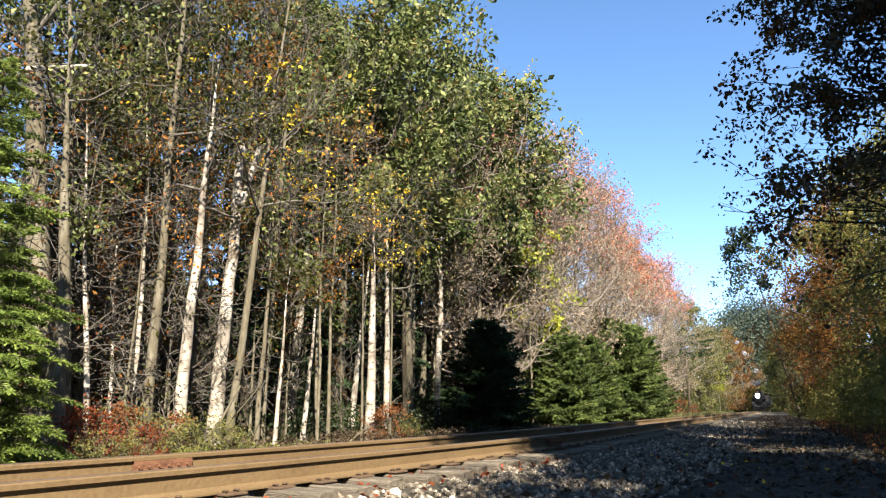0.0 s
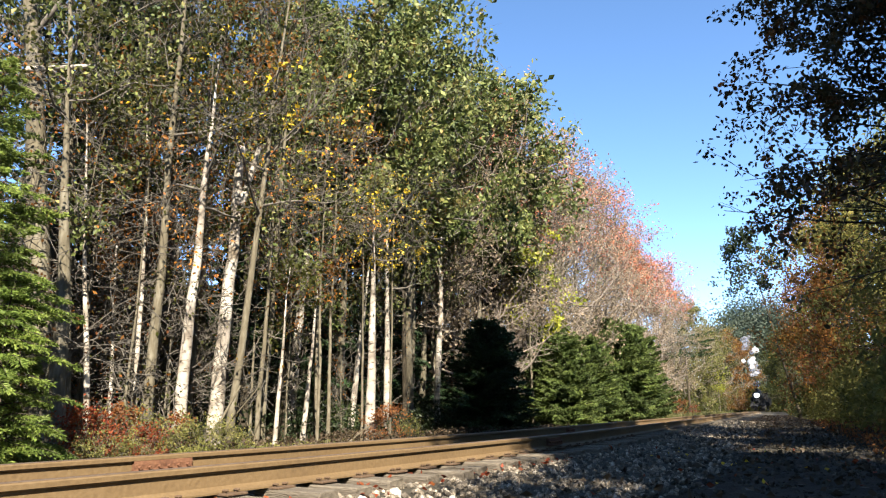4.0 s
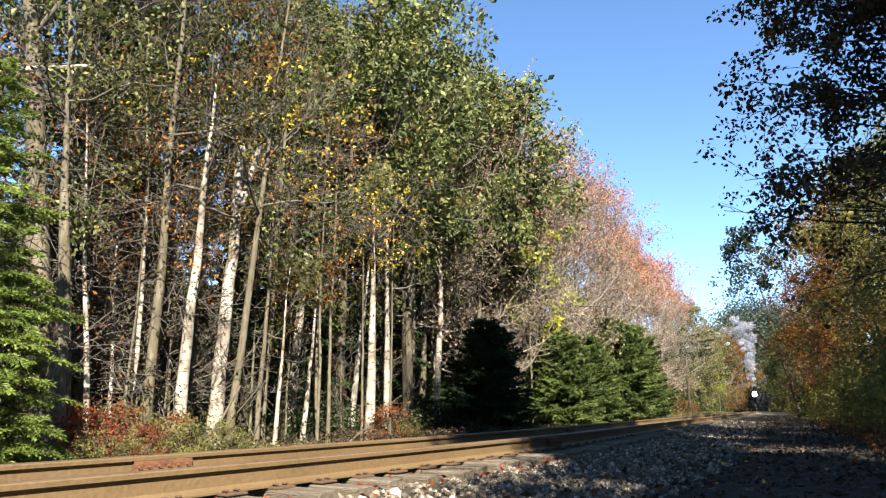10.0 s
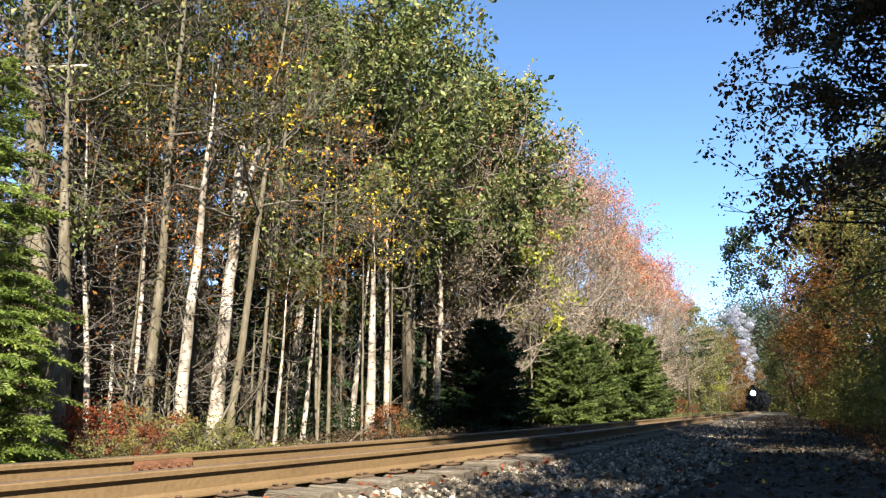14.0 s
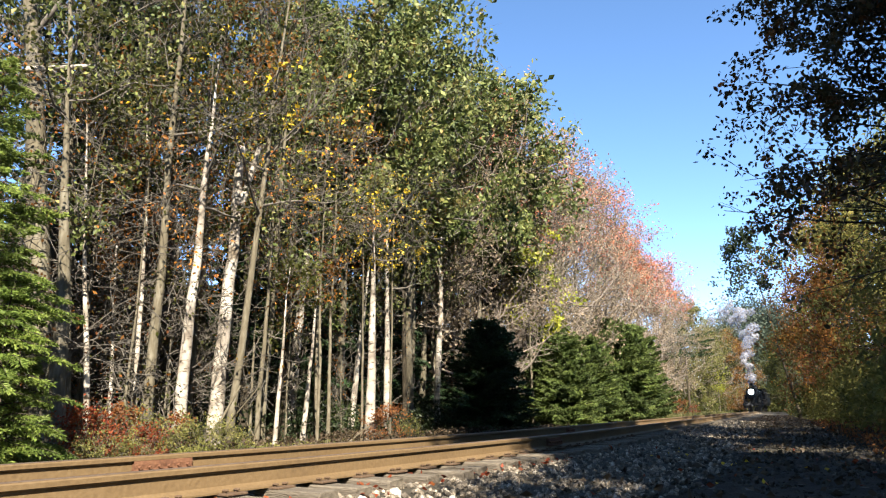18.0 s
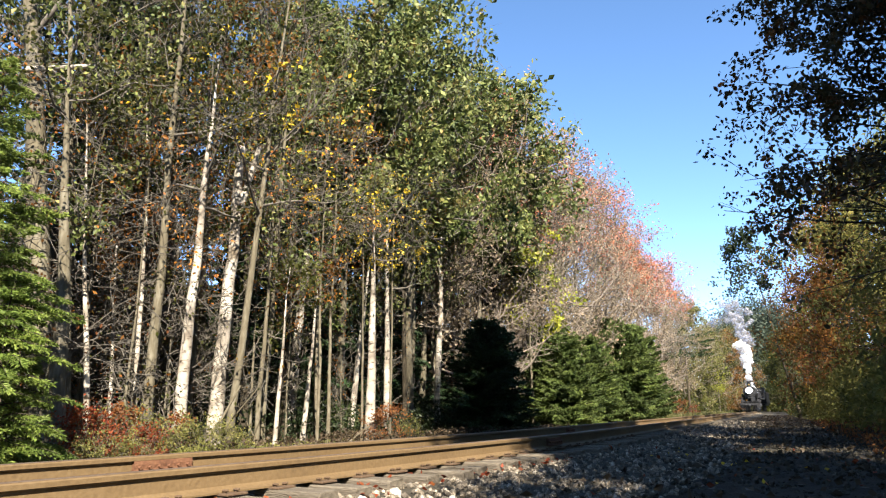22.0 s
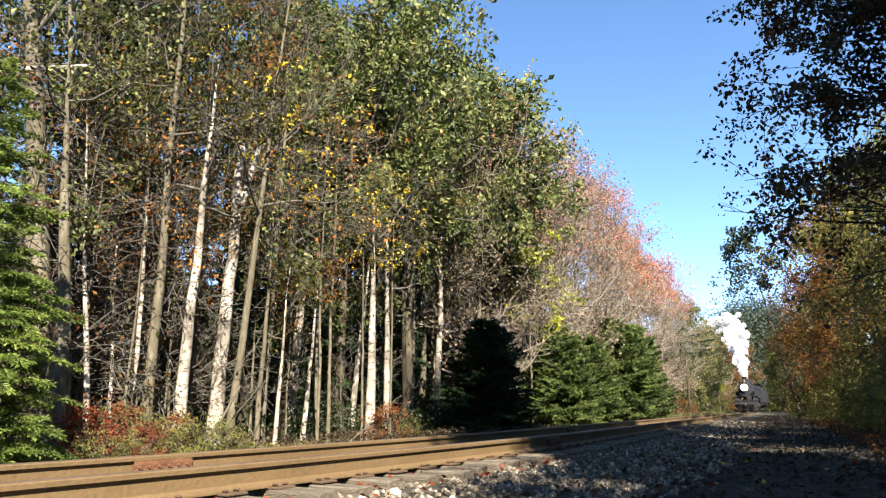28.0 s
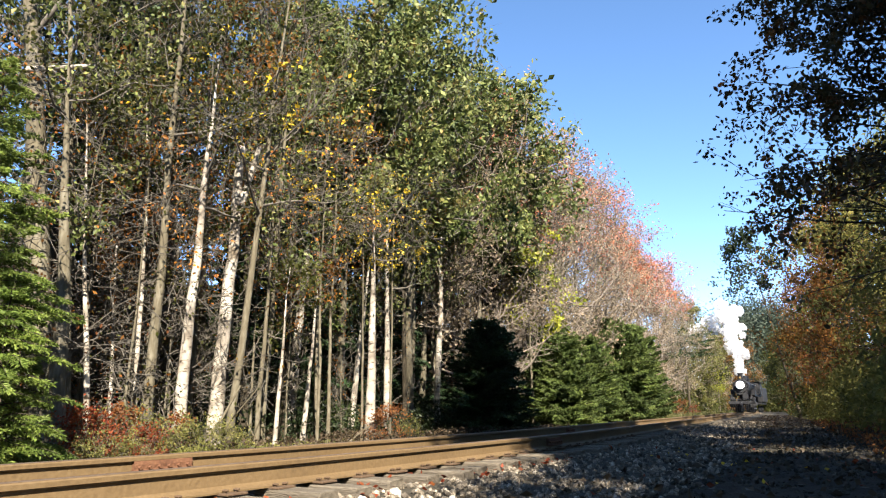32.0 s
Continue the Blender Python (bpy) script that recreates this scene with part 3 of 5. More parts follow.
def conifer(seed, height, radius, whorls, per, sprays, foliage, needle=0.09, droop=0.25, low=0.06, slim=0.28, taper=0.75, ragged=0.65):
    """A young evergreen: drooping tiers of branches with flat sprays."""
    rng = np.random.default_rng(seed)
    trunk, branch, pos, way = Pile(), Pile(), [], []
    z = np.linspace(-0.1, height, 8)
    trunk.tube(np.stack([rng.normal(0, 0.02, 8), rng.normal(0, 0.02, 8), z], 1), np.linspace(0.028 * height ** 0.8, 0.006, 8), 7)
    for w in range(whorls):
        u = (w + rng.uniform(0, 0.8)) / whorls
        h = height * (low + (1 - low) * u)
        for k in range(per):
            az = rng.uniform(0, 6.283)
            size = max(0.10, radius * (1 - u) ** taper * rng.uniform(ragged, 1.12))
            el = 0.35 * u + rng.uniform(-0.12, 0.18)
            d = np.array([math.cos(az), math.sin(az), el])
            b = bent(rng, (0, 0, h), d / np.linalg.norm(d), size, 6, 0.06, -droop * 0.35)
            branch.tube(b, np.linspace(0.004 + 0.007 * size, 0.002, 6), 3)
            n = max(10, int(sprays * size / radius))
            g = rng.uniform(0.1, 1.0, n) ** 0.8 * 5
            i = np.minimum(g.astype(int), 4)
            base = b[i] + (b[i + 1] - b[i]) * (g - i)[:, None]
            ahead = unit(b[i + 1] - b[i])
            side = unit(np.cross(ahead, np.array([0, 0, 1.0]))) * rng.choice((-1, 1), n)[:, None]
            out = rng.uniform(0, 1, n)[:, None] * size * 0.32 * (1.15 - (g / 5)[:, None])
            dirn = unit(ahead * 0.8 + side * 0.9)
            p = base + dirn * out
            p[:, 2] -= out[:, 0] * 0.25 + rng.uniform(0, 0.03, n)
            pos.append(p)
            way.append(dirn)
    pos, way = np.concatenate(pos), np.concatenate(way)
    crown = mesh_of("crown", *leaf_quads(pos, needle, rng, 0.15, slim, way))
    return Kind(trunk.mesh("trunk"), branch.mesh("branches"), crown, BARK_DARK, BARK_DARK, foliage)


def brush(name, count, s_range, a_range, tall, size, foliage, label, seed, clump=0.8, slim=0.5, category="undergrowth", upright=False):
    """Low growth that nobody could count, over a stretch of the plan."""
    rng = np.random.default_rng(seed)
    s, a = rng.uniform(*s_range, count * 3), rng.uniform(*a_range, count * 3)
    phase = rng.uniform(0, 6, 3)
    wave = np.sin(s / clump + phase[0] + np.sin(a / clump * 1.3)) * np.cos(a / clump * 0.9 + phase[1] + 0.7 * np.sin(s / clump * 0.6)) * 0.5 + 0.5
    keep = rng.random(count * 3) < (0.12 + 0.88 * wave)
    s, a, wave = s[keep][:count], a[keep][:count], wave[keep][:count]
    x, y = s * SIN - a * COS, s * COS + a * SIN
    ground = ground_height(x, y)
    z = ground + tall * (0.35 + 0.65 * wave) * rng.uniform(0, 1, len(s)) ** 0.8
    pos = np.stack([x, y, z], 1)
    if upright:
        pos[:, 2] = ground - 0.01
        way = np.stack([rng.normal(0, 0.3, len(s)), rng.normal(0, 0.3, len(s)), np.ones(len(s))], 1)
        v, f = leaf_quads(pos, size, rng, 0, slim, way)
    else:
        v, f = leaf_quads(pos, size, rng, 0.1, slim)
    ob = new(name, mesh_of(name, v, f))
    ob.data.materials.append(foliage)
    return tagged(ob, label, category, kind="stuff")


def litter(name, count, s_range, o_range, size, foliage, label, seed):
    """Fallen leaves lying on the ballast."""
    rng = np.random.default_rng(seed)
    s, o = rng.uniform(*s_range, count), rng.uniform(*o_range, count)
    pos = []
    for si, oi in zip(s, o):
        p, h = centre(si)
        pos.append((p.x + oi * math.cos(h), p.y - oi * math.sin(h), float(bed_height(oi)) + rng.uniform(0.015, 0.05)))
    way = np.stack([rng.normal(0, 1, count), rng.normal(0, 1, count), rng.normal(0, 0.15, count)], 1)
    ob = new(name, mesh_of(name, *leaf_quads(np.array(pos), size, rng, 0, 0.7, way)))
    ob.data.materials.append(foliage)
    tagged(ob, label, "leaves", kind="stuff")


# ---- the wood beyond the track ----
def spot(s, a):
    p = plan(s, a)
    return p.x, p.y


# pale and grey trunks at the wood's edge: s, a, height, thickness, lean (along x, along y), first limb, reach, limbs, bark, broken top
EDGE_TRUNKS = (
    (6.71, 9.6, 12.0, 0.46, -0.179, 0.0, 0.45, 2.4, 9, BARK_GREY, False),
    (6.42, 9.0, 6.5, 0.26, -0.087, 0.0, 0.75, 1.2, 5, BARK_GREY, False),
    (7.23, 9.9, 11.0, 0.18, -0.107, 0.0, 0.50, 2.0, 8, BARK_GREY, False),
    (7.14, 9.3, 6.4, 0.10, -0.097, 0.0, 0.55, 1.3, 7, BARK_PALE, False),
    (8.26, 10.2, 5.5, 0.08, -0.078, 0.0, 0.50, 1.2, 7, BARK_PALE, False),
    (8.44, 9.9, 8.0, 0.10, -0.053, 0.0, 0.50, 1.5, 8, BARK_PALE, False),
    (8.41, 9.6, 11.5, 0.19, 0.001, 0.0, 0.48, 2.0, 9, BARK_GREY, False),
    (8.82, 9.3, 7.6, 0.24, 0.034, 0.0, 0.55, 1.5, 8, BARK_PALE, False),
    (9.95, 9.6, 6.2, 0.30, 0.032, 0.0, 0.80, 1.2, 2, BARK_PALE, True),
    (9.94, 9.2, 11.0, 0.16, 0.076, 0.0, 0.38, 2.4, 12, BARK_GREY, False),
    (10.94, 9.4, 6.0, 0.12, 0.025, 0.0, 0.50, 1.3, 8, BARK_GREY, False),
    (11.63, 9.9, 10.0, 0.17, 0.036, 0.0, 0.45, 1.8, 9, BARK_GREY, False),
    (11.03, 9.0, 3.8, 0.10, 0.050, 0.0, 0.60, 0.9, 6, BARK_PALE, False),
    (15.17, 12.0, 5.2, 0.31, 0.071, 0.0, 0.85, 1.0, 3, BARK_PALE, True),
    (12.98, 9.8, 4.2, 0.13, 0.068, 0.0, 0.60, 1.0, 6, BARK_PALE, False),
    (14.31, 10.4, 9.0, 0.13, -0.014, 0.0, 0.35, 1.6, 9, BARK_GREY, False),
    (16.73, 11.0, 6.5, 0.20, 0.085, 0.0, 0.50, 1.5, 8, BARK_PALE, False),
    (14.93, 9.2, 6.4, 0.28, 0.013, 0.0, 0.62, 1.9, 8, BARK_PALE, False),
    (18.12, 10.6, 8.0, 0.23, -0.004, 0.0, 0.55, 1.9, 9, BARK_PALE, False),
    (21.91, 11.8, 11.5, 0.23, 0.011, 0.0, 0.45, 2.2, 9, BARK_GREY, False),
    (23.41, 12.2, 11.5, 0.26, 0.026, 0.0, 0.40, 2.2, 9, BARK_GREY, False),
    (23.08, 11.4, 12.0, 0.26, 0.017, 0.0, 0.42, 2.4, 9, BARK_PALE, False),
    (32.94, 11.0, 9.0, 0.37, -0.006, 0.0, 0.50, 2.0, 9, BARK_PALE, False),
    (38.80, 11.5, 14.0, 0.43, 0.050, 0.0, 0.45, 3.0, 12, BARK_GREY, False),
    (42.70, 12.0, 14.0, 0.40, 0.042, 0.0, 0.45, 3.0, 12, BARK_GREY, False),
)


def edge_trunks():
    for i, (s, a, height, dia, lx, ly, first, reach, limbs, bark, broken) in enumerate(EDGE_TRUNKS):
        rng = np.random.default_rng(100 + i)
        arms = []
        tr, br, an, path, rad = grow(rng, height, dia, first, reach, limbs, (lx, ly), (6, 5), broken, 0.06, 10, 0.006, (-5, 60), split=arms)
        x, y = spot(s, a)
        pale = bark is BARK_PALE
        label = ("broken white birch snag with a splintered top" if broken else
                 "slender white-barked birch with bare branches" if pale else "grey-barked forest tree with thin bare limbs")
        root = thing("birch_tree" if pale else "forest_tree", (x, y, float(ground_height(x, y))), label, "tree", "trees at the edge of the wood")
        part("trunk", tr.mesh("trunk"), bark, root, "peeling white bark" if pale else "")
        for arm in arms:
            part("limb", arm.mesh("limb"), TWIG, root)
        if not broken and an is not None:
            n = 150 if i == 9 else 700 if height < 7 else (1600, 1300, 950)[i % 3]
            part("crown", mesh_of("crown", *leaves_on(an, n, 0.095, 0.13, rng)), (LEAF_GREEN, LEAF_OLIVE, LEAF_ORANGE)[(0, 1, 1, 0, 2)[i % 5]], root, "", "stuff")
        if i == 0:
            limb = Pile()
            limb.tube(bent(rng, (lx * 6.25 + 0.1, -0.1, 6.25), (0.97, -0.12, 0.0), 1.19, 6, 0.03, -0.01), np.linspace(0.055, 0.035, 6), 7)
            part("dead_limb", limb.mesh("dead_limb"), BARK_PALE, root, "bare broken-off limb")
        if i == 8:
            limb = Pile()
            limb.tube(bent(rng, path[8], (0.2, 0.1, 0.9), 1.8, 5, 0.03, 0.02), np.linspace(0.085, 0.05, 5), 8)
            part("second_stem", limb.mesh("second_stem"), BARK_PALE, root, "split second stem")


def leaning_poles():
    """Dead poles that lean against the trunks."""
    rng = np.random.default_rng(7)
    for s, a, dx, length, thick in ((8.87, 8.9, 0.5, 1.5, 0.035), (9.3, 9.3, 0.75, 1.7, 0.02), (11.25, 9.4, -0.5, 2.4, 0.025), (13.86, 9.4, 1.6, 0.9, 0.03)):
        x, y = spot(s, a)
        pole = Pile()
        pole.tube(bent(rng, (0, 0, -0.05), (dx, 0.1, 1.0), length, 6, 0.04, 0), np.linspace(thick, thick * 0.5, 6), 7)
        ob = new("dead_pole", pole.mesh("dead_pole"))
        ob.data.materials.append(BARK_GREY)
        ob.location = (x, y, float(ground_height(x, y)))
        tagged(ob, "dead grey pole leaning against the birches", "dead wood")


def canopy_trees():
    """Leafy trees over the edge, and the trees behind them."""
    forms = [broadleaf(200 + k, 14.5, 0.30, 0.40, 3.05, 30, 12000, 0.20, 0.24, BARK_GREY, TWIG, LEAF_GREEN, tufts=0.2, twigs=(6, 3), steep=(-5, 45)) for k in range(3)]
    deep = [broadleaf(220 + k, 15.5, 0.30, 0.34, 3.6, 24, 8500, 0.20, 0.25, BARK_DARK, TWIG, LEAF_DEEP_GLOOM, twigs=(6, 3), steep=(0, 50)) for k in range(2)]
    sparse = [broadleaf(230 + k, 14.0, 0.20, 0.30, 2.8, 18, 2900, 0.12, 0.18, BARK_DARK, TWIG, (LEAF_GREEN, LEAF_OLIVE, LEAF_ORANGE)[k], twigs=(6, 4), steep=(5, 55)) for k in range(3)]
    rng = random.Random(21)
    for s, a, k, size in ((16.95, 11.5, 0, 0.92), (20.2, 11.0, 1, 1.06), (26.4, 11.0, 2, 1.0), (28.0, 10.8, 0, 1.05), (16.81, 13.0, 1, 0.95), (27.6, 11.6, 1, 0.86), (22.90, 14.5, 2, 1.05), (28.66, 14.5, 0, 1.05)):
        plant(forms[k], "maple_tree", *spot(s, a), "tall maple with green leaves turning gold", group="leafy trees of the wood", turn=rng.uniform(0, 6), scale=size)
    for s, a, k in ((9.78, 16.0, 1), (17.18, 15.5, 1), (14.59, 17.0, 0), (23.43, 17.0, 0), (31.68, 18.0, 1), (38.92, 17.0, 1), (26.69, 22.0, 1)):
        plant(deep[k], "oak_tree", *spot(s, a), "tall oak with dark green leaves", group="leafy trees of the wood", turn=rng.uniform(0, 6), scale=rng.uniform(0.9, 1.1))
    for s, a, k in ((7.47, 11.0, 0), (9.13, 11.5, 1), (9.86, 11.0, 2), (11.44, 11.5, 0), (12.95, 11.5, 2), (13.79, 11.0, 0), (18.40, 12.8, 2), (19.64, 12.0, 1), (19.20, 10.6, 0), (27.04, 12.6, 2), (31.33, 12.5, 0), (10.90, 14.5, 2)):
        plant(sparse[k], "forest_tree", *spot(s, a), "thin forest tree with sparse autumn leaves", group="thin trees of the wood", turn=rng.uniform(0, 6), scale=rng.uniform(0.8, 1.05))


def deep_trunks():
    """Slim stems in the depth of the wood."""
    forms = [broadleaf(260 + k, 13.0, (0.16, 0.22, 0.12, 0.26)[k], 0.25, 1.6, 10, 0, 0, 0, (BARK_DARK, BARK_GREY, BARK_PALE, BARK_DARK)[k], BARK_DARK, None, twigs=(4, 2), sides=6, steep=(-10, 50)) for k in range(4)]
    rng = random.Random(33)
    for i in range(18):
        a = 11.5 + 24 * rng.random() ** 1.3
        s = rng.uniform(0.0, 62.0) * (a / 16) ** 0.5
        k = rng.choice((0, 0, 0, 1, 2, 3))
        plant(forms[k], "slim_tree", *spot(s, a), "slim bare stem standing in the wood", group="stems in the wood", turn=rng.uniform(0, 6), scale=rng.uniform(0.75, 1.1))


def thickets():
    """Bare tangled saplings."""
    forms = []
    for k in range(5):
        rng = np.random.default_rng(300 + k)
        tr, br, an, _, _ = grow(rng, (4.5, 3.5, 5.5, 3.0, 5.0)[k], 0.05, 0.12, 1.6, 17, (rng.normal(0, .10), 0), (5, 3), False, 0.0, 5, 0.0065, (-30, 55), False)
        crown = mesh_of("crown", *leaves_on(an, (260, 500, 200, 420, 150)[k], 0.06, 0.10, rng))
        forms.append(Kind(tr.mesh("trunk"), br.mesh("branches"), crown, BARK_GREY, TWIG, (LEAF_ORANGE, LEAF_OLIVE, LEAF_RUSSET, LEAF_DEEP_GLOOM, LEAF_OLIVE)[k]))
    rng = random.Random(44)
    for i in range(90):
        a = 9.7 + 5.0 * rng.random() ** 1.5
        s = -1.0 + 36.0 * rng.random() ** 1.4
        if s > 9.5 and rng.random() < 0.75:
            continue
        plant(forms[rng.randrange(5)], "sapling", *spot(s, a), "thin bare sapling with tangled twigs", "sapling", "saplings of the undergrowth", rng.uniform(0, 6), rng.uniform(0.75, 1.25))
    for i in range(34):
        a = 10.0 + 2.0 * rng.random()
        s = 4.5 + 6.0 * rng.random()
        plant(forms[(0, 2, 4)[i % 3]], "sapling", *spot(s, a), "thin bare sapling with tangled twigs", "sapling", "saplings of the undergrowth", rng.uniform(0, 6), rng.uniform(0.8, 1.3))


def rose_trees():
    """Bare grey trees with rose-red tops farther along the line."""
    forms = []
    for k in range(3):
        rng = np.random.default_rng(330 + k)
        tr, br, an, _, _ = grow(rng, 17.0, 0.32, 0.14, 4.4, 34, (0, 0), (7, 4), False, 0.09, 7, 0.017, (0, 60))
        high = an[an[:, 2] > (12.2, 12.8, 14.5)[k]]
        crown = mesh_of("crown", *leaves_on(high, (4200, 3000, 900)[k], 0.17, 0.25, rng, tufts=0.3))
        made = Kind(tr.mesh("trunk"), br.mesh("branches"), crown, BARK_GREY, TWIG_ROSE, LEAF_PINK)
        made.dry = mesh_of("dry_leaves", *leaves_on(an, 9000, 0.14, 0.30, rng, tufts=0.6))
        made.dry.materials.append(LEAF_TAN)
        forms.append(made)
    rng = random.Random(55)
    for s, a, k, size in ((39.16, 11.6, 2, 1.05), (42.60, 11.0, 2, 1.0), (52.26, 12.2, 1, 1.08), (49.68, 10.6, 1, 0.95), (60.20, 11.4, 0, 0.98), (61.10, 10.4, 0, 0.9), (72.40, 11.2, 0, 0.98), (74.50, 10.4, 0, 0.95), (91.40, 11.4, 1, 1.0), (25.41, 12.6, 2, 0.9), (25.70, 11.6, 2, 0.85), (28.89, 11.8, 2, 0.9), (29.44, 10.8, 2, 0.85), (41.91, 13.5, 2, 1.0), (52.77, 14.5, 2, 1.1), (72.10, 14.5, 1, 1.1)):
        maple = plant(forms[k], "red_maple_tree", *spot(s, a), "nearly bare grey maple with rose-red leaves on top", group="red maples along the line", turn=rng.uniform(0, 6), scale=size * 0.93)
        part("dry_foliage", forms[k].dry, None, maple, "withered tan leaves", "stuff")
    for s, a, size in ((26.21, 11.2, 0.62), (27.18, 10.0, 0.52), (30.24, 10.2, 0.6), (31.01, 9.7, 0.55)):
        plant(forms[2], "bare_maple", *spot(s, a), "small grey maple with bare twigs in the sun", group="red maples along the line", turn=rng.uniform(0, 6), scale=size)
    tan = [broadleaf(340 + k, 14.5, 0.26, 0.08, 4.0, 28, 7000, 0.24, 0.3, BARK_GREY, TWIG_ROSE, (LEAF_OLIVE, LEAF_SCRUB, LEAF_ORANGE)[k], twigs=(6, 3), twig_r=0.014, steep=(-10, 50)) for k in range(3)]
    for s, a, k, size in ((93.30, 10.6, 1, 1.0), (96.80, 9.8, 0, 0.95), (116.00, 10.4, 1, 1.0), (114.40, 9.6, 1, 0.9), (135.60, 10.6, 0, 0.85), (139.20, 9.8, 1, 0.5), (146.70, 9.4, 2, 0.42), (164.70, 9.4, 2, 0.38), (170.90, 8.8, 2, 0.36), (168.90, 8.0, 2, 0.36), (181.60, 7.6, 2, 0.34), (186.0, 10.5, 2, 1.3), (190.0, 7.6, 2, 1.15), (160.0, 11.5, 0, 1.05)):
        plant(tan[k], "roadside_tree", *spot(s, a), "rounded autumn tree beside the line", group="trees along the line", turn=rng.uniform(0, 6), scale=size)


def far_woods():
    """The wood goes on beyond what one could count."""
    rng = np.random.default_rng(66)
    # the first three sets carry the wood's shade in their dark leaves
    sets = ((21, 36, 0, 42, 15000, 0.55, LEAF_DEEP_GLOOM, 8.5, "dark tall depth of the wood"),
            (24, 60, 8, 130, 34000, 0.75, LEAF_DEEP_GLOOM, 9.5, "dark depth of the wood behind the trunks"),
            (15, 25, 0, 70, 38000, 0.26, LEAF_DEEP_GLOOM, 5.0, "dark leaves in place of the understorey's shade"),
            (16, 40, 60, 190, 22000, 0.5, LEAF_OLIVE, 13.0, "far autumn wood beside the line"),
            (13, 22, 26, 120, 26000, 0.36, LEAF_TAN, 10.0, "tan autumn undergrowth among the maples"),
            (-34, -11, 14, 190, 18000, 0.5, LEAF_OLIVE, 6.0, "autumn wood behind the near-side trees"),
            (-60, -14, -60, 12, 16000, 0.8, LEAF_OLIVE, 11.0, "wood behind the path on the near side"),
            (14, 60, -60, -6, 16000, 0.8, LEAF_OLIVE, 12.0, "wood across the track beyond the bend"),
            (-50, 50, 205, 250, 12000, 0.9, LEAF_OLIVE, 8.0, "far wood closing the end of the line"))
    for a0, a1, s0, s1, n, size, ma, tall, label in sets:
        heads = rng.uniform((s0, a0), (s1, a1), (420, 2))
        pick = heads[rng.integers(0, 420, n)] + rng.normal(0, 1.0, (n, 2))
        top = (tall * (0.75 + 0.25 * np.sin(pick[:, 0] * 0.9 + pick[:, 1])))
        z = top * rng.random(n) ** 0.8
        pos = np.stack([pick[:, 0] * SIN - pick[:, 1] * COS, pick[:, 0] * COS + pick[:, 1] * SIN, z], 1)
        ob = new("far_woods", mesh_of("far_woods", *leaf_quads(pos, size, rng, 0.1, 0.7)))
        ob.data.materials.append(ma)
        tagged(ob, label, "woods", kind="stuff")
    # the end of the cutting, past the bend of the line
    pos = []
    for s, a, r, tall, n in ((205, 9, 7, 26, 9000), (215, 6, 8, 34, 24000), (212, -1, 8, 33, 24000), (215, -9, 8, 28, 12000), (225, 15, 8, 30, 9000), (235, -18, 9, 30, 6000)):
        q = rng.normal(0, 0.5, (n, 3)) * (r, r, tall * 0.42) + (s, a, tall * 0.5)
        q[:, 2] = np.clip(np.abs(q[:, 2]), 0, tall * rng.uniform(0.75, 1.0, n))
        pos.append(np.stack([q[:, 0] * SIN - q[:, 1] * COS, q[:, 0] * COS + q[:, 1] * SIN, q[:, 2]], 1))
    ob = new("far_green_trees", mesh_of("far_green_trees", *leaf_quads(np.concatenate(pos), 0.65, rng, 0.1, 0.7)))
    ob.data.materials.append(LEAF_FAR)
    tagged(ob, "distant green trees closing the end of the line", "woods", kind="stuff")


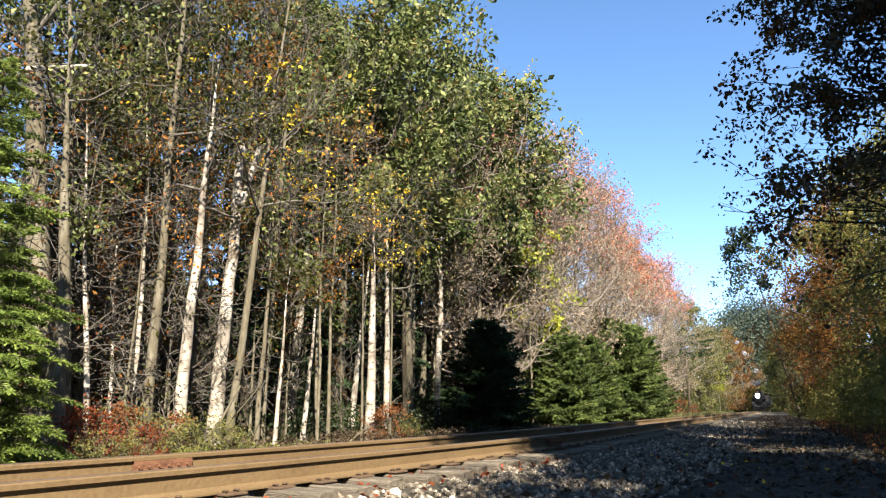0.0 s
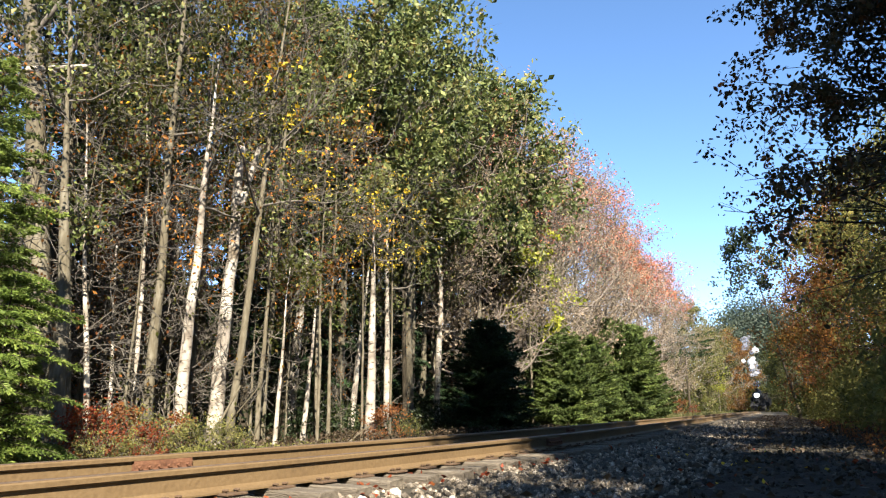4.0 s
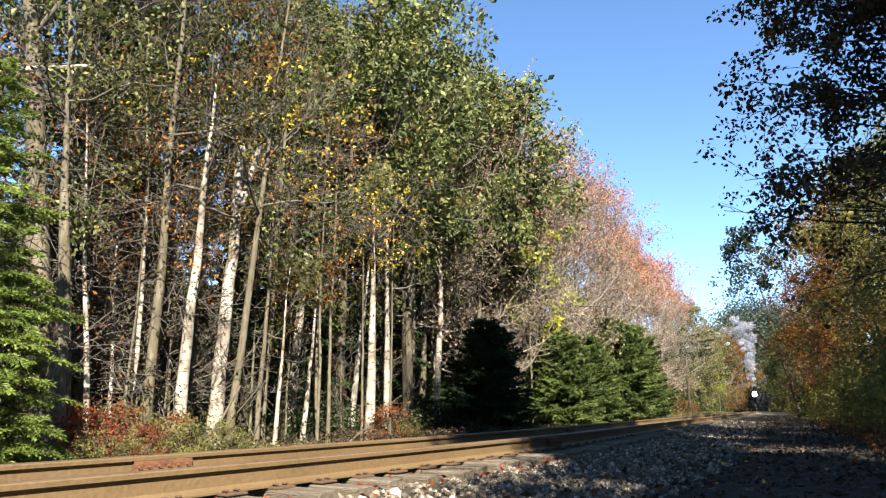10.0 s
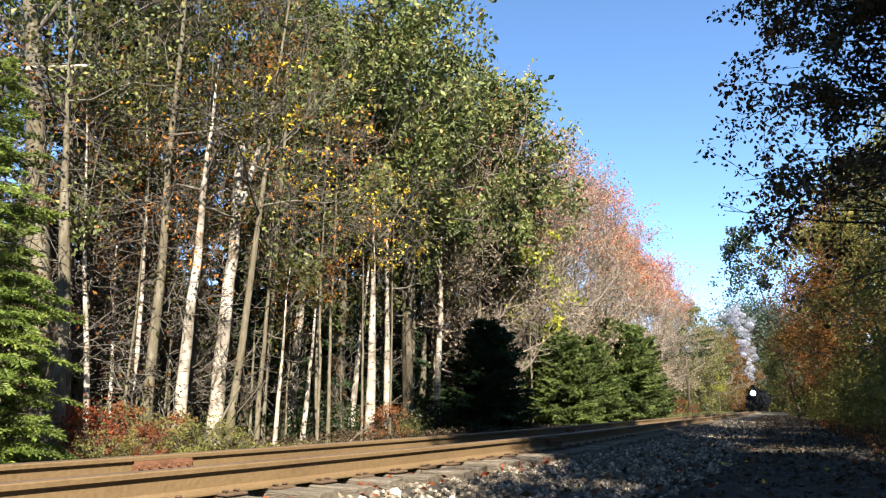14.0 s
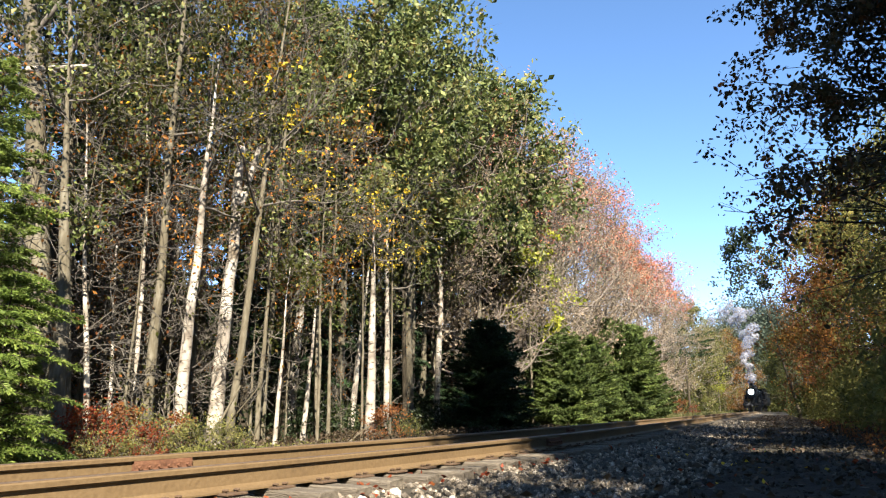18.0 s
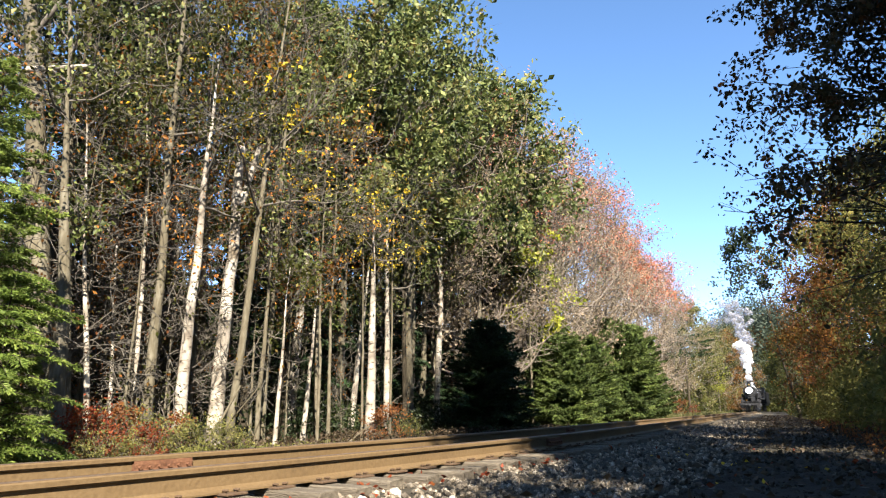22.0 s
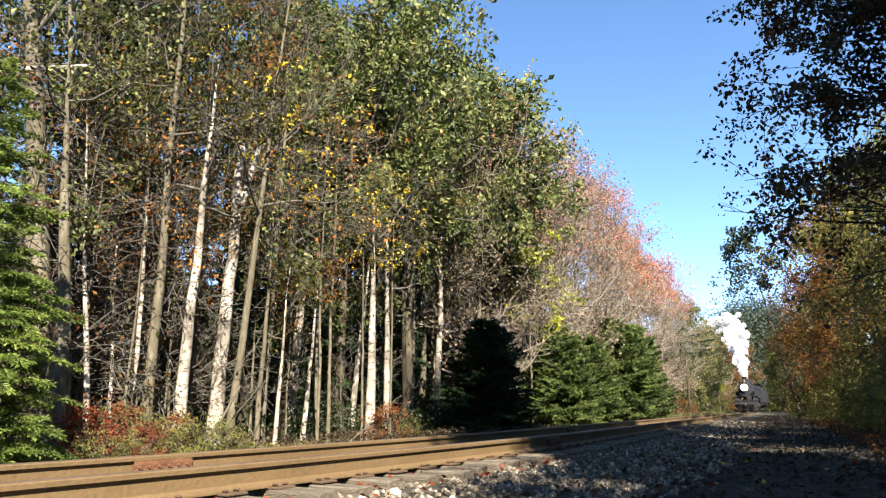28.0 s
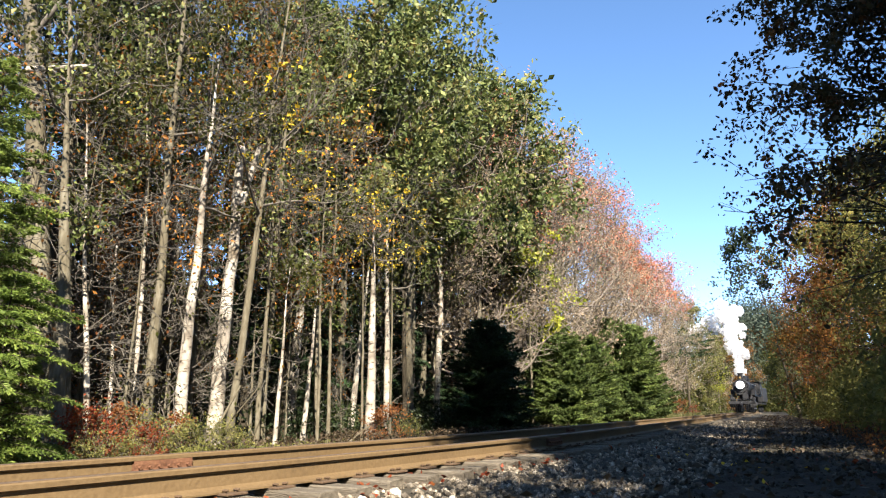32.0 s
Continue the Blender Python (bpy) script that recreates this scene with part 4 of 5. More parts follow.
def evergreens():
    near = conifer(401, 4.9, 1.25, 30, 9, 420, NEEDLE, 0.05, 0.28, slim=0.34, taper=0.55, ragged=0.5)
    plant(near, "hemlock", *spot(4.22, 7.6), "bright green young hemlock with drooping sprays", "evergreen")
    small = conifer(402, 2.2, 1.0, 16, 8, 330, NEEDLE, 0.05, 0.3, taper=0.6, ragged=0.5)
    plant(small, "hemlock", *spot(4.42, 7.2), "small bright green hemlock beside the track", "evergreen")
    # shade is put into the needle colour, besides what other trees cast
    dark = conifer(403, 4.3, 1.7, 26, 11, 260, NEEDLE_DARK_SHADED, 0.13, 0.0, slim=0.35, taper=0.33, ragged=0.4)
    plant(dark, "hemlock", *spot(21.34, 8.6), "hemlock in the shade, its needles darkened for it", "evergreen", "", 0.0, 0.88)
    plant(dark, "hemlock", *spot(22.6, 8.9), "hemlock in the shade, its needles darkened for it", "evergreen", "", 4.0, 0.85)
    young = [conifer(404 + k, 4.3, 1.9, 36, 12, 320, NEEDLE_YOUNG, 0.12, -0.08, slim=0.34, taper=0.34, ragged=0.4) for k in range(2)]
    for s, a, k, turn, size in ((28.4, 7.9, 0, 0.0, 0.9), (30.2, 8.9, 1, 1.0, 1.02), (32.6, 8.1, 0, 2.2, 0.98), (41.5, 8.0, 1, 2.0, 1.3), (45.5, 8.3, 0, 3.0, 1.4), (43.0, 9.4, 1, 4.0, 1.45)):
        plant(young[k], "spruce", *spot(s, a), "bushy green young spruce in the sun", "evergreen", "young spruces beside the line", turn, size)
    tall = conifer(408, 14.0, 2.6, 22, 9, 260, NEEDLE_MID, 0.16, 0.4, 0.5, 0.35, 0.6, 0.4)
    plant(tall, "tall_hemlock", *spot(27.2, 10.6), "tall dark hemlock with drooping boughs", "evergreen", "", 0.0, 0.95)
    back = conifer(407, 6.0, 2.0, 22, 8, 70, NEEDLE_DARK_SHADED, 0.20, 0.2, slim=0.4)
    level = conifer(409, 9.6, 3.6, 3, 9, 190, NEEDLE_DARK_SHADED, 0.2, 0.02, 0.70, 0.4, 0.15, 0.7)
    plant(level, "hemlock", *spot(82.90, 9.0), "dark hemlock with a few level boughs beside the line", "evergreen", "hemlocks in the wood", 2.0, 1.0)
    # added behind the crowns; their dark needles stand in for shaded gaps
    deep = conifer(410, 12.5, 2.0, 44, 8, 130, NEEDLE_DARK_SHADED, 0.19, 0.25, 0.06, 0.4, 0.6, 0.4)
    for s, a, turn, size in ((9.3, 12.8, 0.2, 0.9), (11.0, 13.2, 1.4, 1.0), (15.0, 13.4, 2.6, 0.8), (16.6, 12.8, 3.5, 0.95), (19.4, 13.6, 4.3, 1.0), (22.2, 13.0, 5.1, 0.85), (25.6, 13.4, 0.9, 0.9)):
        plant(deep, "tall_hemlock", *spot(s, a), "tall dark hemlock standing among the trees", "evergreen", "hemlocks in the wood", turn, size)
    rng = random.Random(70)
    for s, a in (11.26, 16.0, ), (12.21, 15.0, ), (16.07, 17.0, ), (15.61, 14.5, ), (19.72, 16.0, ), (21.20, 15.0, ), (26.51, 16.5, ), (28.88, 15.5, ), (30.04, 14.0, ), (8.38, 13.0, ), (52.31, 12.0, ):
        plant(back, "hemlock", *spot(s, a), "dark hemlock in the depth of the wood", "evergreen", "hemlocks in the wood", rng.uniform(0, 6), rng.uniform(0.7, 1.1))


def bright_boughs():
    """Small trees with the yellow and lime leaves."""
    gold = broadleaf(501, 7.0, 0.08, 0.70, 1.7, 8, 260, 0.09, 0.06, BARK_GREY, TWIG, LEAF_YELLOW, twigs=(5, 2), steep=(-10, 20), rise=0.0)
    lime = broadleaf(502, 6.5, 0.12, 0.5, 1.8, 16, 1500, 0.17, 0.14, BARK_GREY, TWIG, LEAF_LIME, twigs=(5, 2), steep=(0, 40))
    plant(gold, "beech_sapling", *spot(16.59, 9.6), "thin beech sapling with bright yellow leaves", "tree", scale=1.0)
    plant(gold, "beech_sapling", *spot(13.69, 9.6), "thin beech sapling with bright yellow leaves", "tree", turn=2.0, scale=1.2)
    ember = broadleaf(503, 6.5, 0.07, 0.60, 1.6, 12, 330, 0.075, 0.10, BARK_GREY, TWIG, LEAF_EMBER, twigs=(6, 4), steep=(-10, 25), rise=0.0)
    for s, a, turn, size in ((7.91, 9.5, 0.3, 0.85), (9.34, 10.2, 1.7, 0.8), (11.10, 9.7, 4.1, 0.9), (12.51, 9.9, 5.0, 0.75), (7.44, 10.0, 3.3, 1.0), (12.70, 9.2, 2.2, 1.15)):
        plant(ember, "beech_sapling", *spot(s, a), "thin beech sapling with orange and copper leaves", "tree", "", turn, size)
    plant(gold, "beech_sapling", *spot(14.53, 9.2), "thin beech sapling with bright yellow leaves", "tree", turn=4.0, scale=0.9)
    plant(gold, "beech_sapling", *spot(11.64, 9.8), "thin beech sapling with bright yellow leaves", "tree", turn=1.0, scale=1.1)
    plant(gold, "beech_sapling", *spot(9.46, 9.7), "thin beech sapling with bright yellow leaves", "tree", turn=5.0, scale=1.15)
    plant(lime, "young_birch", *spot(28.38, 9.4), "small birch with lime yellow leaves", "tree", scale=1.15)
    plant(lime, "young_birch", *spot(113.50, 8.0), "small birch with lime yellow leaves", "tree", turn=1.0, scale=1.0)


def undergrowth():
    red = broadleaf(511, 0.9, 0.02, 0.1, 0.55, 14, 900, 0.06, 0.06, BARK_DARK, TWIG, LEAF_RED, twigs=(4, 2), sides=4, twig_r=0.003)
    mixed = broadleaf(512, 0.8, 0.02, 0.1, 0.6, 14, 1100, 0.06, 0.07, BARK_DARK, TWIG, LEAF_SCRUB, twigs=(4, 2), sides=4, twig_r=0.003)
    russet = broadleaf(513, 1.1, 0.02, 0.1, 0.6, 16, 900, 0.07, 0.06, BARK_DARK, TWIG, LEAF_RUSSET, twigs=(4, 2), sides=4, twig_r=0.003)
    rng = random.Random(80)
    for s, a, k, size in ((6.26, 8.4, 0, 1.1), (6.25, 8.0, 0, 0.9), (7.03, 8.6, 2, 1.0), (6.82, 7.9, 0, 0.8), (7.33, 8.1, 0, 0.75), (8.54, 9.0, 2, 0.9), (5.82, 7.6, 1, 0.7), (6.34, 7.6, 1, 0.7),
                          (7.40, 7.9, 1, 0.8), (7.98, 8.0, 1, 0.9), (8.62, 8.1, 1, 0.9), (8.96, 8.0, 1, 0.7), (7.62, 8.6, 1, 1.0), (7.21, 9.0, 1, 1.0), (14.86, 8.6, 2, 1.1), (14.70, 8.9, 2, 0.9), (15.50, 8.4, 1, 0.8), (67.70, 8.2, 2, 1.9), (81.70, 8.4, 0, 1.6), (84.70, 9.2, 1, 2.0)):
        plant((red, mixed, russet)[k], "shrub", *spot(s, a), ("low shrub with scarlet autumn leaves", "low shrub with yellow-green leaves", "low shrub with russet leaves")[k], "shrub", "shrubs along the track", rng.uniform(0, 6), size * 0.68)
    brush("scrub", 16000, (-3, 12), (7.2, 9.6), 0.34, 0.06, LEAF_SCRUB, "yellow-green weeds and grass beside the track", 81)
    brush("dry_brush", 16000, (8, 26), (7.0, 11.5), 0.42, 0.07, LEAF_DRY, "dry brown brush at the edge of the wood", 82)
    brush("forest_floor_brush", 26000, (0, 60), (9.5, 24), 0.5, 0.10, LEAF_OLIVE, "low olive undergrowth of the wood", 83, 1.6)
    # added dark leaves stand in for the shade between the trunks
    brush("shade_understorey", 15000, (4, 36), (11.3, 14.5), 2.4, 0.13, LEAF_DEEP_GLOOM, "dark leaves in place of shade between the trunks", 88, 1.1)
    brush("end_brush", 9000, (186, 200), (-14, 16), 7.0, 0.7, LEAF_OLIVE, "brush closing the far end of the line", 96, 4.0)
    brush("line_side_brush", 14000, (48, 190), (9.0, 15), 3.6, 0.34, LEAF_OLIVE, "olive brush along the far side of the line", 89, 2.2)
    # more added leaves, their dark colour replacing shade along the wood's edge
    brush("shade_brush", 12000, (9, 30), (9.4, 11.6), 1.2, 0.09, LEAF_DEEP_GLOOM, "dark brush in place of shade below the birches", 95, 1.0)
    brush("verge_grass", 9000, (40, 120), (6.6, 9.5), 0.5, 0.5, GRASS, "pale grass on the verge beside the line", 84, 2.5, 0.10, "grass", True)
    litter("fallen_leaves", 90, (-2, 14), (0.85, 5.4), 0.075, LEAF_RED, "fallen orange and red leaves on the stones", 85)
    litter("rail_side_leaves", 260, (0, 10), (0.85, 1.4), 0.06, LEAF_RED, "small heaps of orange leaves between the ties", 90)
    litter("fallen_yellow_leaves", 45, (-2, 14), (0.85, 5.4), 0.075, LEAF_YELLOW, "fallen yellow leaves on the stones", 86)
    litter("fallen_brown_leaves", 4200, (0, 90), (2.2, 5.6), 0.09, LEAF_DRY, "fallen brown leaves on the path", 87)


# ---- the near side ----
def near_side():
    wall = [broadleaf(600 + k, (9.5, 9.0, 10.5)[k], 0.20, 0.04, 2.5, 34, 11000, 0.13, 0.26, BARK_DARK, BARK_DARK, (LEAF_ORANGE, LEAF_HEDGE, LEAF_RUSSET)[k], tufts=0.22, twigs=(5, 1), steep=(-35, 45)) for k in range(3)]
    rng = random.Random(90)
    for s, a, k, size in ((19, -5.4, 1, 0.95), (22, -5.0, 1, 0.95), (26, -5.4, 1, 1.0), (30, -5.5, 1, 1.15), (35, -5.1, 1, 1.25), (40, -4.9, 0, 1.35), (46, -4.7, 0, 1.4), (52, -4.6, 0, 1.4), (59, -4.8, 0, 1.45), (67, -4.9, 2, 1.45),
                          (76, -5.0, 0, 1.4), (86, -4.8, 2, 1.3)):
        plant(wall[k], "hedgerow_tree", *spot(s, a), ("dense tree with orange-brown leaves", "dense tree with olive leaves", "dense tree with russet leaves")[k], group="trees on the near side", turn=rng.uniform(0, 6), scale=size)
    far = broadleaf(620, 11.0, 0.24, 0.06, 3.0, 24, 4500, 0.28, 0.28, BARK_DARK, BARK_DARK, LEAF_OLIVE, twigs=(6, 2), twig_r=0.012)
    for s, a in ((122, -2.4), (130, -2.0), (138, -1.8), (147, -1.6), (156, -1.5), (165, -1.4), (174, -1.3)):
        plant(far, "hedgerow_tree", *spot(s, a), "dense tree with olive leaves", group="trees on the near side", turn=rng.uniform(0, 6), scale=rng.uniform(1.1, 1.25))
    brush("bank_brush", 24000, (11, 60), (-5.5, -1.8), 2.6, 0.15, LEAF_HEDGE, "olive brush on the shaded bank", 91, 1.7)
    brush("far_bank_brush", 14000, (55, 180), (-6.5, -1.2), 3.0, 0.3, LEAF_OLIVE, "olive brush along the far bank", 94, 2.0)
    brush("bank_leaves", 6000, (6, 40), (-4.5, -1.3), 0.4, 0.07, LEAF_RUSSET, "russet leaves on the shaded bank", 92, 0.7)
    brush("bank_grass", 3000, (5, 40), (-3.2, -1.4), 0.3, 0.3, LEAF_DRY, "dry grass at the foot of the bank", 93, 0.8, 0.06, "grass", True)


def overhanging_tree():
    """The tree beside the camera, whose boughs reach over the path."""
    rng = np.random.default_rng(640)
    trunk, branch, anchors = Pile(), Pile(), []
    x0, y0 = 9.55, 9.6
    g = float(ground_height(x0, y0))
    z = np.linspace(-0.2, 14.5, 9)
    trunk.tube(np.stack([rng.normal(0, 0.05, 9), rng.normal(0, 0.05, 9), z], 1), np.linspace(0.24, 0.07, 9), 9)
    for i in range(54):
        h = 2.6 + 8.6 * (i + rng.random()) / 54
        size = rng.uniform(3.7, 5.3) * (0.82 if h > 6.3 else 1.0)
        az = math.pi + rng.normal(0.0, 0.42)
        way = np.array([math.cos(az), math.sin(az), rng.uniform(-0.10, 0.10)])
        limb = bent(rng, (0, 0, h), way / np.linalg.norm(way), size, 9, 0.09, -0.012)
        branch.tube(limb, np.linspace(0.04, 0.006, 9), 5)
        for j in range(13):
            u = 2 + 6 * (j + rng.random()) / 13
            q = np.array([np.interp(u, range(9), limb[:, k]) for k in range(3)])
            w2 = unit(limb[-1] - limb[4]) + rng.normal(0, 0.55, 3)
            b = bent(rng, q, unit(w2), rng.uniform(0.4, 1.1), 4, 0.2, -0.02)
            branch.tube(b, np.linspace(0.009, 0.003, 4), 3)
            if h > 4.0:
                anchors.extend([b[1], b[2], b[3], b[3]] * (1 if h < 4.9 and u < 5.4 else 5 if u < 5.4 else 3))
            elif rng.random() < (0.3 if u < 5.5 else 0.8):
                anchors.extend([b[2], b[3]])
    anchors = np.array(anchors)
    root = thing("overhanging_tree", (x0, y0, g), "tree with dark maroon-green leaves overhanging the path", "tree")
    part("trunk", trunk.mesh("trunk"), BARK_DARK, root)
    part("bough_work", branch.mesh("bough_work"), BARK_DARK, root, "", "stuff")
    part("crown", mesh_of("crown", *leaf_ovals(anchors[rng.integers(0, len(anchors), 37000)] + rng.normal(0, 0.09, (37000, 3)), 0.085, rng, 0.5)), LEAF_MAROON, root, "", "stuff")
    leaning = broadleaf(650, 15.5, 0.22, 0.66, 2.4, 18, 3000, 0.26, 0.25, BARK_DARK, BARK_DARK, LEAF_DEEP_GLOOM, twigs=(6, 2), steep=(-25, 40), lean=(-0.17, 0.08))
    plant(leaning, "oak_tree", *spot(62, -1.6), "dark green oak leaning over the path", "tree")
    # unseen trees, added to block skylight from behind and to shade the path
    shade = broadleaf(660, 11.5, 0.34, 0.12, 2.7, 34, 19000, 0.15, 0.22, BARK_DARK, BARK_DARK, LEAF_OLIVE, twigs=(6, 3), steep=(-10, 45))
    for x, y, size, turn in ((5.6, -8.0, 1.0, 0.6), (14.2, -7.0, 1.3, 1.9), (8.0, -13.0, 1.2, 2.8), (16.0, -3.0, 1.4, 4.4), (0.5, -23.0, 1.2, 3.9), (-6.0, -25.0, 1.25, 5.2), (-12.5, -22.0, 1.15, 1.1), (11.4, 5.5, 1.2, 3.0), (14.6, 9.6, 1.15, 4.0)):
        plant(shade, "shade_tree", x, y, "broad leafy tree added out of view for shade", group="trees behind the path", turn=turn, scale=size)
    # also out of view, placed to cast the shadow's edge across the rails
    lifted = broadleaf(663, 15.5, 0.34, 0.36, 2.3, 36, 40000, 0.18, 0.20, BARK_DARK, BARK_DARK, LEAF_OLIVE, tufts=0.6, twigs=(6, 3), steep=(-10, 45))
    for x, y, size, turn in ((6.0, -1.5, 1.0, 0.4), (7.0, -3.0, 1.08, 2.2)):
        plant(lifted, "shade_tree", x, y, "tall leafy tree with a high crown shading the path", group="trees behind the path", turn=turn, scale=size)
    # added unseen, with crowns high enough to shade the rails and the hemlock
    tallest = broadleaf(664, 20.0, 0.40, 0.60, 2.3, 36, 40000, 0.19, 0.22, BARK_DARK, BARK_DARK, LEAF_OLIVE, tufts=0.6, twigs=(6, 3), steep=(-10, 45))
    for x, y, size, turn in ((6.9, -6.0, 0.95, 1.2), (7.2, -1.0, 1.15, 3.1)):
        plant(tallest, "shade_tree", x, y, "very tall unseen tree added to shade rails and hemlock", group="trees behind the path", turn=turn, scale=size)
    # unseen as well; thin crowns let flecks of sun onto the path
    high = broadleaf(661, 15.5, 0.34, 0.10, 2.3, 42, 9000, 0.18, 0.20, BARK_DARK, BARK_DARK, LEAF_OLIVE, tufts=0.10, twigs=(6, 3), steep=(-10, 45))
    for x, y, size, turn in ((6.3, 0.5, 1.0, 5.0), (13.2, 0.6, 1.15, 2.0)):
        plant(high, "shade_tree", x, y, "tall leafy tree shading the path", group="trees behind the path", turn=turn, scale=size)


# ---- the train ----
def arrived(t):
    """How far along the line the engine's front is, at t seconds."""
    return 168.4 - 2.0 * t - 0.0137 * t * t


YAW = -90 - math.degrees(HEADING) - 4.0


def engine_pose(t):
    p = plan(arrived(t), TRACK_A, RAIL_TOP)
    return pose(p.x, p.y, p.z, 0, 0, YAW)


def make_engine():
    """The steam engine with its tender: x forward, z from the rail's top."""
    eng = thing("steam_locomotive", (0, 0, 0), "black steam locomotive with a lit headlight hauling its tender", "locomotive")
    eng.matrix_basis = engine_pose(0)
    bm = bmesh.new()
    drum(bm, 0.88, 0.95, 6.0, (-4.7, 0, 2.95), "X", 32)
    for x in (-2.4, -3.8, -5.2, -6.6):
        drum(bm, 0.965, 0.965, 0.07, (x, 0, 2.95), "X", 32)
    part("boiler", bm, BLACK, eng)
    bm = bmesh.new()
    drum(bm, 0.94, 0.94, 1.7, (-0.95, 0, 2.95), "X", 32, 0.05)
    box_ = part("smokebox", bm, GRAPHITE, eng, "graphite grey smokebox")
    bm = bmesh.new()
    drum(bm, 0.72, 0.58, 0.12, (-0.06, 0, 2.90), "X", 28)
    for k in range(16):
        a = k * math.pi / 8
        box(bm, (0.06, 0.07, 0.07), (-0.08, 0.82 * math.cos(a), 2.95 + 0.82 * math.sin(a)))
    part("smokebox_door", bm, GRAPHITE, box_)
    # casing and lens drawn oversize: the lamp's glare is put into their width
    bm = bmesh.new()
    drum(bm, 0.40, 0.45, 0.34, (0.16, 0, 3.2), "X", 24)
    box(bm, (0.3, 0.3, 0.12), (0.12, 0, 2.84))
    lamp = part("headlight", bm, BLACK, eng)
    bm = bmesh.new()
    drum(bm, 0.42, 0.39, 0.05, (0.345, 0, 3.2), "X", 24)
    part("lens", bm, LAMP, lamp, "glowing white headlight lens")
    bm = bmesh.new()
    drum(bm, 0.25, 0.30, 0.85, (-0.95, 0, 4.2), "Z", 24)
    drum(bm, 0.36, 0.36, 0.08, (-0.95, 0, 4.60), "Z", 24)
    drum(bm, 0.48, 0.27, 0.16, (-0.95, 0, 3.86), "Z", 24)
    part("smokestack", bm, BLACK, eng)
    bm = bmesh.new()
    drum(bm, 0.19, 0.08, 0.26, (-0.25, 0, 4.12), "Z", 16)
    part("bell", bm, BRASS, eng, "brass bell")
    bm = bmesh.new()
    for y in (-0.22, 0.22):
        box(bm, (0.06, 0.05, 0.5), (-0.25, y, 4.05), 0.01)
    box(bm, (0.06, 0.5, 0.05), (-0.25, 0, 4.30), 0.01)
    part("bell_yoke", bm, BLACK, eng)
    for x, r in ((-3.3, 0.42), (-5.3, 0.46)):
        bm = bmesh.new()
        drum(bm, r, r, 0.5, (x, 0, 4.05), "Z", 22)
        drum(bm, r, r * 0.55, 0.2, (x, 0, 4.40), "Z", 22)
        part("dome", bm, BLACK, eng)
    bm = bmesh.new()
    box(bm, (2.1, 2.9, 1.75), (-8.6, 0, 2.95), 0.04)
    part("cab", bm, BLACK, eng)
    bm = bmesh.new()
    for i in range(9):
        a = -0.5 + i * 0.125
        box(bm, (2.6, 0.42, 0.06), (-8.6, 3.1 * math.sin(a), 1.05 + 3.1 * math.cos(a)), 0, Matrix.Rotation(-a, 3, "X"))
    part("cab_roof", bm, BLACK, eng)
    for y in (-1.0, 1.0):
        bm = bmesh.new()
        box(bm, (0.04, 0.55, 0.5), (-7.54, y, 3.35), 0.01)
        part("cab_window", bm, GRAPHITE, eng)
        bm = bmesh.new()
        box(bm, (7.4, 0.55, 0.06), (-4.0, y * 1.18, 2.05), 0.01)
        box(bm, (7.4, 0.04, 0.22), (-4.0, y * 1.43, 1.96))
        part("running_board", bm, GRAPHITE, eng)
        bm = bmesh.new()
        drum(bm, 0.40, 0.40, 1.15, (-0.95, y * 1.12, 0.95), "X", 22, 0.03)
        drum(bm, 0.30, 0.30, 1.15, (-0.95, y * 1.12, 1.55), "X", 18, 0.03)
        part("cylinder", bm, GRAPHITE, eng)
        bm = bmesh.new()
        drum(bm, 0.035, 0.035, 6.0, (-4.2, y * 1.04, 3.30), "X", 8)
        for x in (-1.4, -3.0, -4.6, -6.2):
            drum(bm, 0.02, 0.02, 0.14, (x, y * 1.0, 3.30), "Y", 6)
        part("handrail", bm, STEEL, eng)
        bm = bmesh.new()
        box(bm, (0.9, 0.45, 0.7), (-0.05 - 2.0, y * 1.16, 2.42), 0.06)
        part("air_tank", bm, BLACK, eng)
        bm = bmesh.new()
        box(bm, (0.06, 0.05, 1.0), (0.25, y * 1.1, 1.75), 0, Matrix.Rotation(-0.35, 3, "Y"))
        part("brace", bm, GRAPHITE, eng)
        bm = bmesh.new()
        drum(bm, 0.09, 0.06, 0.22, (0.05, y * 1.0, 3.75), "Z", 10)
        part("marker_lamp", bm, GRAPHITE, eng)
    bm = bmesh.new()
    box(bm, (0.3, 2.9, 0.36), (0.55, 0, 1.15), 0.02)
    part("pilot_beam", bm, GRAPHITE, eng)
    bm = bmesh.new()
    box(bm, (1.3, 2.7, 0.06), (-0.1, 0, 1.5), 0.01)
    part("front_deck", bm, GRAPHITE, eng)
    bm = bmesh.new()
    box(bm, (0.5, 0.62, 0.62), (0.18, 0.45, 1.86), 0.04)
    part("air_pump", bm, BLACK, eng)
    for k in range(11):
        y = -1.2 + 0.24 * k
        bm = bmesh.new()
        box(bm, (0.08, 0.07, 0.92), (0.85 - 0.18 * abs(y), y, 0.60), 0.01, Matrix.Rotation(0.32, 3, "Y"))
        part("pilot_bar", bm, GRAPHITE, eng)
    bm = bmesh.new()
    box(bm, (0.30, 0.2, 0.3), (0.98, 0, 0.95), 0.03)
    part("coupler", bm, STEEL, eng)
    bm = bmesh.new()
    box(bm, (8.2, 1.0, 0.5), (-4.3, 0, 1.35), 0.02)
    part("frame", bm, BLACK, eng)
    # tender
    bm = bmesh.new()
    box(bm, (6.2, 2.9, 1.9), (-13.4, 0, 2.2), 0.05)
    box(bm, (3.0, 2.4, 0.55), (-12.2, 0, 3.3), 0.08)
